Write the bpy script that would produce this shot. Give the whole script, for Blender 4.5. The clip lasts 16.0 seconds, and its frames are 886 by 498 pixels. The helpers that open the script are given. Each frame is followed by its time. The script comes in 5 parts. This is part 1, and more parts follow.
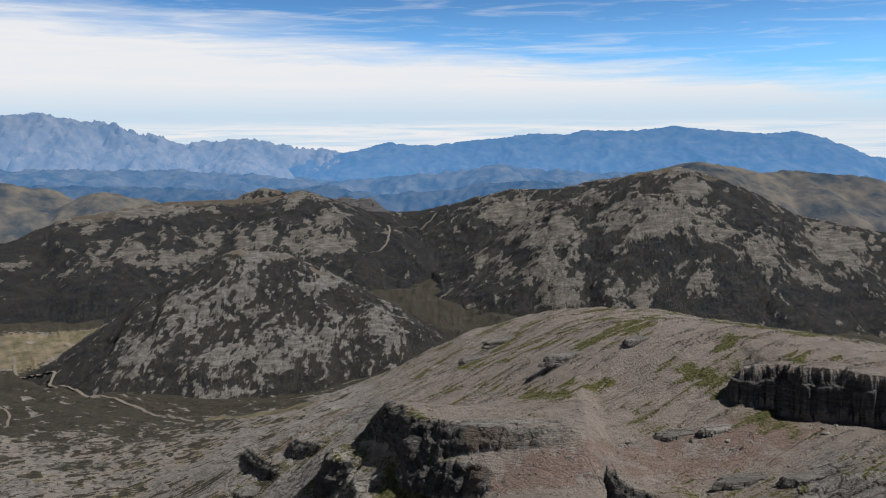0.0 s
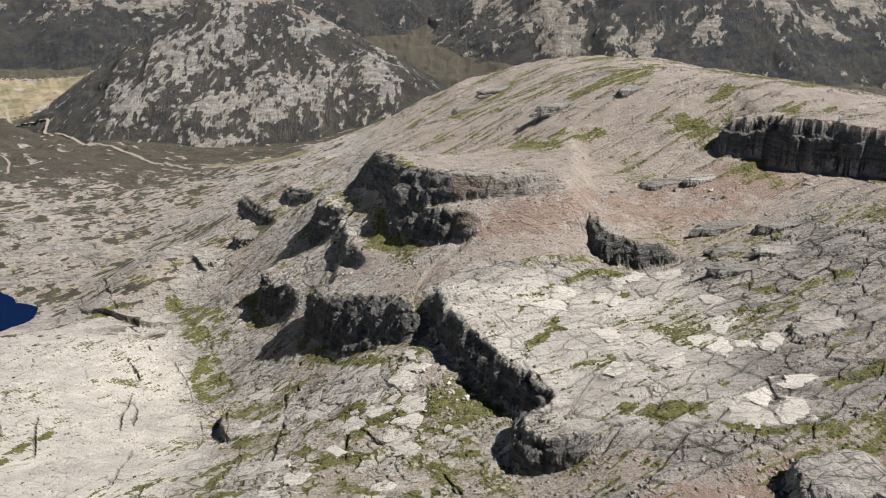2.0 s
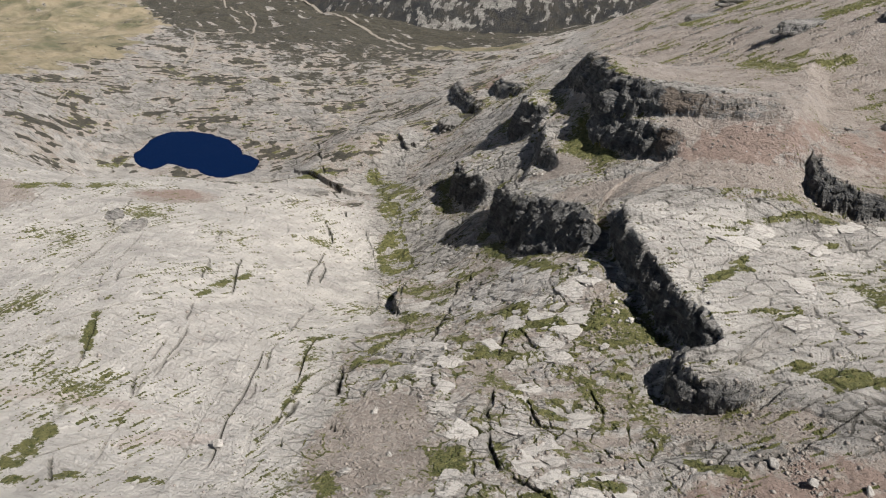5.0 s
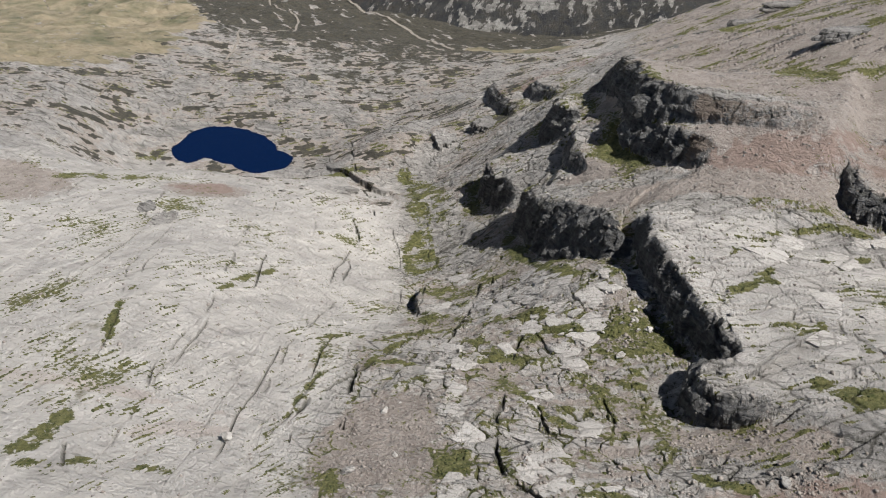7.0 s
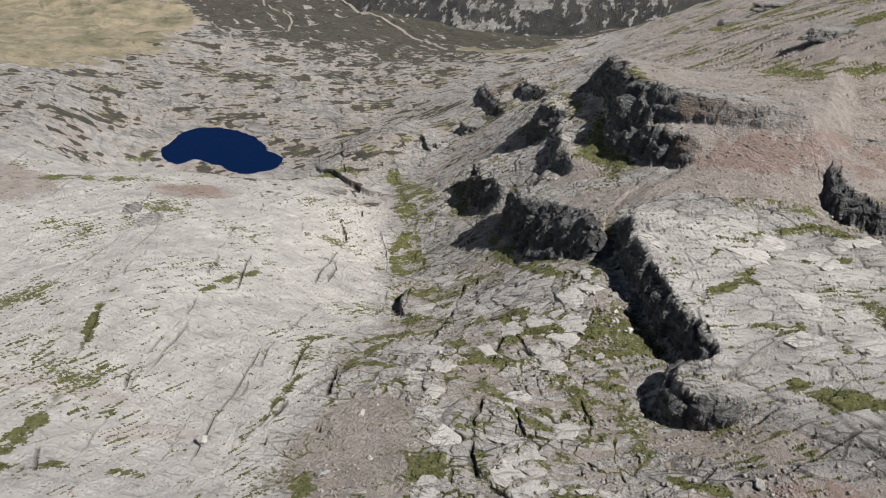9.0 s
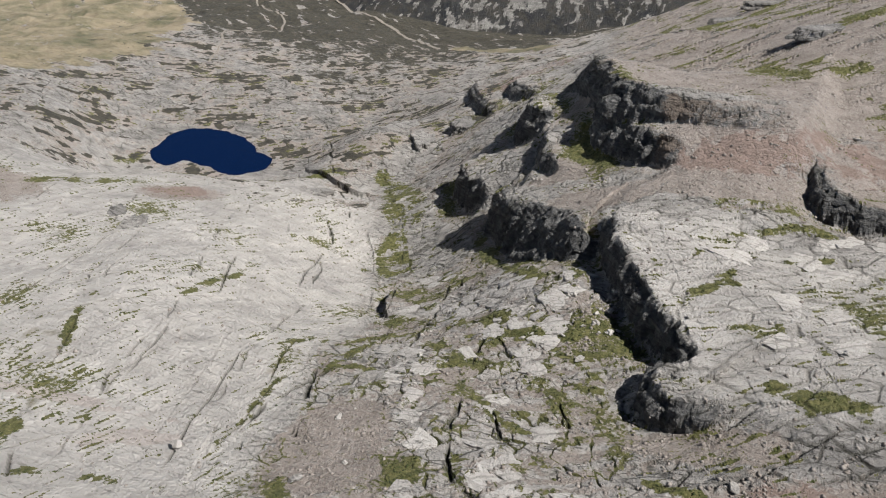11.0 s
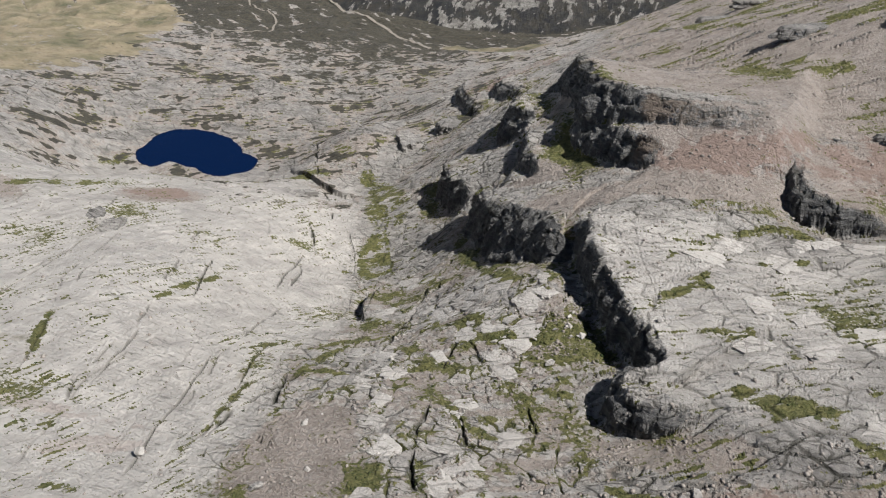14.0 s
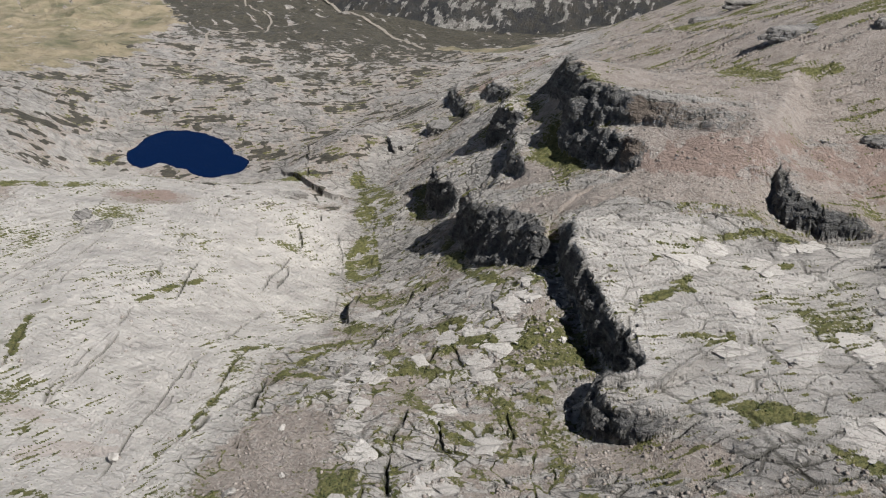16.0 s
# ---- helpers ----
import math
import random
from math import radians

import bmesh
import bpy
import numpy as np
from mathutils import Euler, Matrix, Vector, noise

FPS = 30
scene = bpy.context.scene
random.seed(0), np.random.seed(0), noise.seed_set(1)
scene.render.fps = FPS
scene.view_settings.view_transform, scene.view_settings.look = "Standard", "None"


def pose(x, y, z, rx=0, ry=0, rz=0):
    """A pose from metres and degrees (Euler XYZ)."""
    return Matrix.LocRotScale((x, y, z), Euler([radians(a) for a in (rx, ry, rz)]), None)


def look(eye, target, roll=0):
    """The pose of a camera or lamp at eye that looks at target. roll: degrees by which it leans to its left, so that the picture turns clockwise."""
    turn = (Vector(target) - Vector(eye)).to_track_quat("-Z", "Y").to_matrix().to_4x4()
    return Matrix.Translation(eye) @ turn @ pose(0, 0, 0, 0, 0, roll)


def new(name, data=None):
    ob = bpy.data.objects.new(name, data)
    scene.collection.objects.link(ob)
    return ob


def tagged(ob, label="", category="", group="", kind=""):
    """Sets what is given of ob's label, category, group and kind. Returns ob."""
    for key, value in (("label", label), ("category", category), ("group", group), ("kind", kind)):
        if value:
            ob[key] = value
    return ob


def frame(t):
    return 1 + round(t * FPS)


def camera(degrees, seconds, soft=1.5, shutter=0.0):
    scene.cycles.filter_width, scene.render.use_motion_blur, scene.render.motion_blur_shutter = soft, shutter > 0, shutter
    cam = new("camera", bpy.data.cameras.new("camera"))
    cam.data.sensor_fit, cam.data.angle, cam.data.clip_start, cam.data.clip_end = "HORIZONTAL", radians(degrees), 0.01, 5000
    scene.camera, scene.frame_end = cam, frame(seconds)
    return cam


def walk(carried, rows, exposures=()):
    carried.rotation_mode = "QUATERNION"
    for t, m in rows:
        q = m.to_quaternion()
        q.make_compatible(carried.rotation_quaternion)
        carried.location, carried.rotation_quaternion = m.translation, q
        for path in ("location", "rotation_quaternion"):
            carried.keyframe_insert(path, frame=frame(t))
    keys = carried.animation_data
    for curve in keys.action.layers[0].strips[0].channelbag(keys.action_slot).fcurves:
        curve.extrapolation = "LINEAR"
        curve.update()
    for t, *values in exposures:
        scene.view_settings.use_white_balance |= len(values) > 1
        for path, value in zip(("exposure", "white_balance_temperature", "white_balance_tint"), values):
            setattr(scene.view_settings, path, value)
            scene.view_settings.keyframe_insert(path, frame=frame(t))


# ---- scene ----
cam = camera(60.26, 16.0, soft=1.1)
# seconds, place, yaw, pitch, roll of the flight: a tilt down, a pan to the left, then a slow drift
FLIGHT = [
    (0.0, 0.0, 0.0, 200.0, 0.0, -8.95, -0.32),
    (0.5, 0.63, 0.67, 199.42, -0.09, -12.56, -0.19),
    (1.0, 1.42, 1.04, 199.18, -0.11, -17.56, -0.08),
    (1.5, 2.28, 1.7, 198.98, -0.13, -22.28, -0.01),
    (2.0, 3.38, 2.24, 198.85, -0.09, -27.53, 0.03),
    (2.5, 4.63, 2.75, 198.75, 0.0, -32.46, 0.05),
    (3.0, 5.73, 3.52, 198.89, 0.06, -35.17, 0.0),
    (3.5, 6.81, 3.96, 198.85, 0.07, -35.18, 0.04),
    (4.0, 7.6, 4.2, 198.84, 0.05, -35.18, 0.12),
    (4.5, 7.72, 4.44, 198.9, 6.68, -35.18, 0.31),
    (5.0, 8.42, 5.05, 198.42, 17.46, -35.14, 0.42),
    (5.2, 8.79, 5.25, 198.22, 20.74, -35.08, 0.6),
    (7.5, 14.06, 7.97, 198.11, 21.02, -35.09, 0.2),
    (8.0, 15.02, 8.51, 198.09, 20.99, -35.09, 0.19),
    (8.5, 16.07, 9.12, 198.11, 20.97, -35.1, 0.13),
    (9.0, 17.05, 9.71, 198.15, 20.94, -35.11, 0.1),
    (11.5, 21.86, 13.09, 198.13, 20.8, -35.17, -0.07),
    (12.0, 22.79, 13.73, 198.1, 20.78, -35.18, -0.09),
    (12.5, 23.74, 14.42, 198.14, 20.76, -35.21, -0.11),
    (13.0, 24.71, 15.2, 198.14, 20.76, -35.23, -0.13),
    (13.5, 25.7, 15.91, 198.12, 20.78, -35.25, -0.18),
    (14.0, 26.62, 16.63, 198.11, 20.79, -35.27, -0.21),
    (14.5, 27.57, 17.31, 198.13, 20.78, -35.28, -0.2),
    (15.0, 28.55, 18.07, 198.13, 20.78, -35.27, -0.23),
    (15.5, 29.49, 18.73, 198.14, 20.8, -35.27, -0.23),
    (16.0, 30.42, 19.55, 198.1, 20.81, -35.27, -0.24),
]
walk(cam, [(t, pose(x, y, z, 0, 0, yaw) @ pose(0, 0, 0, 90 + pitch, 0, 0) @ pose(0, 0, 0, 0, 0, roll)) for t, x, y, z, yaw, pitch, roll in FLIGHT],
     [(0.0, -0.10, 6450, 10), (0.5, 0.0, 6450, 10), (1.0, 0.52, 6300, 10), (1.5, 1.06, 6250, 10), (2.0, 1.08, 6600, 10), (3.0, 0.99, 6750, 10), (4.5, 0.95, 6650, 10), (5.2, 0.87, 6400, 10), (7.5, 0.83, 6250, 10), (16.0, 0.83, 6250, 10)])

# ---- light: high sun from the side, a clear sky with thin cloud low over the horizon ----
SUN_FROM = Vector((0.60, -0.04, 0.78)).normalized()
sun = new("sun", bpy.data.lights.new("sun", "SUN"))
sun.data.energy, sun.data.angle, sun.data.color = 5.0, radians(0.5), (1.0, 0.965, 0.93)
sun.matrix_world = look(SUN_FROM * 900, (0, 0, 0))


SKY_STRENGTH = 0.05
CLOUD, CLOUD_LOW = (17.9, 18.0, 18.3), (12.1, 15.1, 17.9)
CLEAR, ZENITH = (1.28, 2.26, 3.16), (0.10, 0.14, 0.21)


def build_world():
    w = bpy.data.worlds.new("sky")
    scene.world = w
    w.use_nodes = True
    nt = w.node_tree
    nt.nodes.clear()
    N, link = nt.nodes.new, nt.links.new
    sky = N("ShaderNodeTexSky")
    sky.sky_type, sky.sun_disc = "NISHITA", False
    sky.sun_elevation = math.asin(SUN_FROM.z)
    sky.sun_rotation = math.atan2(SUN_FROM.x, SUN_FROM.y)
    sky.altitude, sky.air_density, sky.dust_density = 2400, 1.0, 0.6
    co = N("ShaderNodeTexCoord")
    sep = N("ShaderNodeSeparateXYZ")
    link(co.outputs["Generated"], sep.inputs[0])

    def ramp(fac, stops):
        r = N("ShaderNodeValToRGB")
        els = r.color_ramp.elements
        for k, (p, v) in enumerate(stops):
            e = els[k] if k < 2 else els.new(p)
            e.position, e.color = p, (v, v, v, 1)
        link(fac, r.inputs[0])
        return r.outputs[0]

    def mul(a, b, op="MULTIPLY"):
        m = N("ShaderNodeMath")
        m.operation = op
        m.use_clamp = op in ("ADD", "MULTIPLY")
        for s, v in zip(m.inputs, (a, b)):
            if isinstance(v, (int, float)):
                s.default_value = v
            else:
                link(v, s)
        return m.outputs[0]

    def streaks(rot, scale, size, detail, lo, hi):
        mp = N("ShaderNodeMapping")
        mp.inputs["Rotation"].default_value = rot
        mp.inputs["Scale"].default_value = scale
        link(co.outputs["Generated"], mp.inputs[0])
        n = N("ShaderNodeTexNoise")
        n.inputs["Scale"].default_value, n.inputs["Detail"].default_value, n.inputs["Distortion"].default_value = size, detail, 0.6
        n.inputs["Roughness"].default_value = 0.6
        link(mp.outputs[0], n.inputs[0])
        return ramp(n.outputs[0], [(lo, 0.0), (hi, 1.0)])
    z = sep.outputs[2]
    # a bank of thin cloud low over the horizon, its upper edge sinking to one side and torn into streaks
    tear = streaks((0, 0.12, 0.3), (2.0, 2.0, 22.0), 1.7, 7, 0.30, 0.70)
    fine = streaks((0.05, -0.25, -0.25), (3.0, 3.0, 40.0), 2.6, 9, 0.50, 0.74)
    height = mul(z, mul(sep.outputs[0], 0.10, "MULTIPLY"), "ADD")
    height.node.use_clamp = False
    height.node.inputs[1].links[0].from_node.use_clamp = False
    height = mul(height, mul(tear, 0.045), "SUBTRACT")
    bank = ramp(mul(height, 0.2, "ADD"), [(0.0, 1.0), (0.245, 1.0), (0.295, 0.0)])
    wisps = mul(fine, ramp(z, [(0.0, 1.0), (0.16, 0.75), (0.4, 0.15)]))
    cloud = mul(mul(bank, 0.96), mul(wisps, 0.5), "ADD")
    pale = N("ShaderNodeMix")
    pale.data_type = "RGBA"
    link(ramp(z, [(0.0, 0.0), (0.02, 0.15), (0.055, 1.0)]), pale.inputs["Factor"])
    pale.inputs[6].default_value, pale.inputs[7].default_value = (*CLOUD_LOW, 1), (*CLOUD, 1)
    tint = N("ShaderNodeMix")
    tint.data_type, tint.blend_type = "RGBA", "MULTIPLY"
    tint.inputs["Factor"].default_value = 1.0
    link(sky.outputs[0], tint.inputs[6])
    # thin mountain air: the blue deepens quickly from the horizon to the zenith
    deep = N("ShaderNodeMix")
    deep.data_type = "RGBA"
    link(ramp(z, [(0.09, 0.0), (0.32, 1.0)]), deep.inputs["Factor"])
    deep.inputs[6].default_value, deep.inputs[7].default_value = (*CLEAR, 1), (*ZENITH, 1)
    link(deep.outputs[2], tint.inputs[7])
    mix = N("ShaderNodeMix")
    mix.data_type = "RGBA"
    link(cloud, mix.inputs["Factor"])
    link(tint.outputs[2], mix.inputs[6])
    link(pale.outputs[2], mix.inputs[7])
    # the cloud sea far below the horizon
    sea = ramp(z, [(0.0, 1.0), (0.004, 0.8), (0.012, 0.0)])
    tops = streaks((0, 0, 0.2), (3.0, 3.0, 60.0), 2.4, 5, 0.35, 0.6)
    mix2 = N("ShaderNodeMix")
    mix2.data_type = "RGBA"
    link(mul(sea, tops), mix2.inputs["Factor"])
    link(mix.outputs[2], mix2.inputs[6])
    mix2.inputs[7].default_value = (*CLOUD, 1)
    bg = N("ShaderNodeBackground")
    bg.inputs[1].default_value = SKY_STRENGTH
    link(mix2.outputs[2], bg.inputs[0])
    out = N("ShaderNodeOutputWorld")
    link(bg.outputs[0], out.inputs[0])


build_world()

# ---- the lie of the land: swells of the ground, as (x, y, radius, height) ----
FLOOR = -95.0
SWELLS = [(-30, 110, 90, 15.6), (60, 150, 90, -63.9), (-120, 150, 90, -9.2), (-60, 230, 90, 38.3), (40, 240, 90, -39.3),
    (-200, 200, 110, 25.4), (-200, 330, 110, -9.6), (-90, 360, 110, -17.3), (30, 370, 120, 51.8), (120, 250, 100, 64.8),
    (130, 380, 120, 78.6), (150, 540, 130, -17.7)]
FAR_SWELLS = [(20, 560, 130, 103.5), (-340, 400, 160, 4.0), (-450, 600, 200, 27.8), (-220, 560, 170, 28.7), (-380, 830, 220, -13.6),
    (-60, 760, 170, -13.3), (200, 150, 120, 83.8), (300, 420, 150, 116.6), (180, 400, 70, -47.6), (250, 750, 220, 39.2),
    (-450, 150, 220, 139.6), (100, 0, 150, 141.5)]
KNOLLS = [(-100, 0, 150, 82.5), (25, 140, 40, 16.8), (15, 190, 40, 20.5), (-10, 255, 40, 42.5), (-60, 190, 50, -19.2),
    (55, 220, 40, 3.6), (-55, 285, 40, -11.5), (-195, 285, 45, 4.5), (80, 165, 45, 18.2), (14, 470, 80, -41.2),
    (-63, 392, 60, 31.9), (-40, 640, 110, -35.6), (90, 700, 120, 49.2), (150, 260, 60, -22.3)]
# smaller rises and hollows, all of one radius, as (x, y, height)
WEST_ROLLS = [(-78, 96, -1.2), (-126, 120, 1.7), (-102, 120, 1.6), (-78, 120, 1.7), (-126, 144, 3.6), (-102, 144, 2.0), (-78, 144, 0.7), (-126, 168, 3.0), (-102, 192, 1.7), (-126, 216, 1.1), (-78, 216, -3.1), (-78, 240, -5.5), (-150, 264, 2.9), (-78, 264, 1.3), (-150, 288, 2.1), (-126, 288, -5.5), (-102, 288, -1.2), (-78, 288, 4.1), (-150, 312, 5.2), (-126, 312, -3.5), (-102, 312, -2.2), (-150, 336, 10.6), (-126, 336, 3.4)]
MIDDLE_ROLLS = [(-54, 96, -2.8), (-54, 120, 2.2), (-30, 120, 3.1), (-54, 144, 2.1), (-30, 144, 2.3), (-54, 168, 1.6), (-30, 168, 1.9), (-30, 216, 2.9), (-54, 240, -2.1), (-30, 240, 2.8), (-54, 264, 1.5), (-30, 264, 1.1), (-54, 288, 6.0), (-30, 288, 4.8), (-54, 312, 4.0), (-30, 312, 8.4)]
EAST_ROLLS = [(-6, 96, 2.2), (18, 120, -2.1), (42, 120, 3.0), (-6, 144, -1.7), (18, 144, -3.0), (42, 144, 2.5), (-6, 168, 5.5), (18, 168, 2.0), (42, 168, -3.3), (-6, 192, 4.7), (18, 192, 3.1), (42, 192, -4.9), (-6, 216, -3.8), (18, 216, 1.6), (42, 216, 0.9), (-6, 240, -6.9), (18, 240, 1.0), (42, 240, 6.1), (-6, 264, -3.5), (18, 264, -5.0)]


def base_height(x, y):
    z = np.full(np.shape(x), FLOOR)
    for a, b, r, h in SWELLS + FAR_SWELLS + KNOLLS:
        z = z + h * np.exp(-((x - a) ** 2 + (y - b) ** 2) / (2 * r * r))
    for a, b, h in WEST_ROLLS + MIDDLE_ROLLS + EAST_ROLLS:
        z = z + h * np.exp(-((x - a) ** 2 + (y - b) ** 2) / (2 * 22.0 ** 2))
    return z


# ---- noise on the plan ----
SHUFFLE = np.random.RandomState(4).permutation(1024).astype(np.int32)
LOT = np.random.RandomState(5).rand(1024).astype(np.float32)
TURN_X, TURN_Y = np.cos(LOT * 2 * np.pi).astype(np.float32), np.sin(LOT * 2 * np.pi).astype(np.float32)


def pick(i, j, seed):
    return SHUFFLE[(SHUFFLE[(i + seed * 37) & 1023] + j) & 1023]


def hashed(i, j, seed):
    return LOT[pick(np.asarray(i).astype(np.int32), np.asarray(j).astype(np.int32), seed)]


def waves(x, y, seed):
    """Gradient noise, about -1 to 1."""
    i, j = np.floor(x), np.floor(y)
    fx, fy = (x - i).astype(np.float32), (y - j).astype(np.float32)
    i, j = i.astype(np.int32), j.astype(np.int32)
    u, v = fx * fx * (3 - 2 * fx), fy * fy * (3 - 2 * fy)

    def corner(a, b):
        k = pick(i + a, j + b, seed)
        return TURN_X[k] * (fx - a) + TURN_Y[k] * (fy - b)
    n0 = corner(0, 0) * (1 - u) + corner(1, 0) * u
    n1 = corner(0, 1) * (1 - u) + corner(1, 1) * u
    return (n0 * (1 - v) + n1 * v) * 1.5


def fbm(x, y, size, octaves, seed, gain=0.5):
    out, amp, f = 0.0, 1.0, 1.0 / size
    for k in range(octaves):
        out = out + amp * waves(x * f + 17.3 * k, y * f - 9.1 * k, seed + k)
        amp, f = amp * gain, f * 2.03
    return out


def ridged(x, y, size, octaves, seed):
    out, amp, f = 0.0, 1.0, 1.0 / size
    for k in range(octaves):
        out = out + amp * (1 - 2 * np.abs(waves(x * f + 5.7 * k, y * f + 3.3 * k, seed + k)))
        amp, f = amp * 0.5, f * 2.1
    return out


def cells(x, y, seed):
    """Distance to the nearest joint of a cell pattern, and a random number for each cell."""
    i, j = np.floor(x).astype(np.int32), np.floor(y).astype(np.int32)
    x, y = (x - i).astype(np.float32), (y - j).astype(np.float32)
    f1 = np.full(x.shape, 9.0, np.float32)
    f2 = np.full(x.shape, 9.0, np.float32)
    own = np.zeros(x.shape, np.float32)
    for a in (-1, 0, 1):
        for b in (-1, 0, 1):
            k = pick(i + a, j + b, seed)
            d = np.hypot(a + 0.1 + 0.8 * LOT[k] - x, b + 0.1 + 0.8 * LOT[(k + 511) & 1023] - y)
            near = d < f1
            f2 = np.where(near, f1, np.minimum(f2, d))
            own = np.where(near, LOT[(k + 257) & 1023], own)
            f1 = np.where(near, d, f1)
    return f2 - f1, own


def step(a, b, v):
    t = np.clip((v - a) / (b - a), 0, 1)
    return t * t * (3 - 2 * t)


def from_line(x, y, line):
    """Distance to a line of points, positive on its right side as one goes along it, and how far along (0 to 1)."""
    best = np.full(np.shape(x), 1e9)
    side = np.zeros(np.shape(x))
    along = np.zeros(np.shape(x))
    total = len(line) - 1
    for k, ((ax, ay), (bx, by)) in enumerate(zip(line, line[1:])):
        dx, dy = bx - ax, by - ay
        t = np.clip(((x - ax) * dx + (y - ay) * dy) / (dx * dx + dy * dy), 0, 1)
        d = np.hypot(x - ax - t * dx, y - ay - t * dy)
        near = d < best
        best = np.where(near, d, best)
        side = np.where(near, np.sign(dy * (x - ax) - dx * (y - ay)), side)
        along = np.where(near, (k + t) / total, along)
    return best * np.where(side == 0, 1, side), along


def rounded(line):
    """The line with its corners cut twice, so that it bends smoothly."""
    for _ in range(2):
        out = [line[0]]
        for p, q in zip(line, line[1:]):
            out += [tuple(0.75 * a + 0.25 * b for a, b in zip(p, q)), tuple(0.25 * a + 0.75 * b for a, b in zip(p, q))]
        line = out + [line[-1]]
    return line


def from_scarp(x, y, line):
    """Signed distance to a scarp, its drop there, how much it fades at its ends, metres along it, and the direction of its high side."""
    best = np.full(np.shape(x), 1e9)
    side, drop, run, nx, ny, lean = (np.zeros(np.shape(x)) for _ in range(6))
    start = 0.0
    for (ax, ay, ad, al), (bx, by, bd, bl) in zip(line, line[1:]):
        dx, dy = bx - ax, by - ay
        length = math.hypot(dx, dy)
        t = np.clip(((x - ax) * dx + (y - ay) * dy) / (length * length), 0, 1)
        d = np.hypot(x - ax - t * dx, y - ay - t * dy)
        near = d < best
        best = np.where(near, d, best)
        side = np.where(near, np.sign(dy * (x - ax) - dx * (y - ay)), side)
        drop = np.where(near, ad + t * (bd - ad), drop)
        lean = np.where(near, al + t * (bl - al), lean)
        run = np.where(near, start + t * length, run)
        nx, ny = np.where(near, dy / length, nx), np.where(near, -dx / length, ny)
        start += length
    ends = step(0.0, 5.0, run) * (1 - step(start - 5.0, start, run))
    return best * np.where(side == 0, 1, side), drop, ends, run, nx, ny, lean


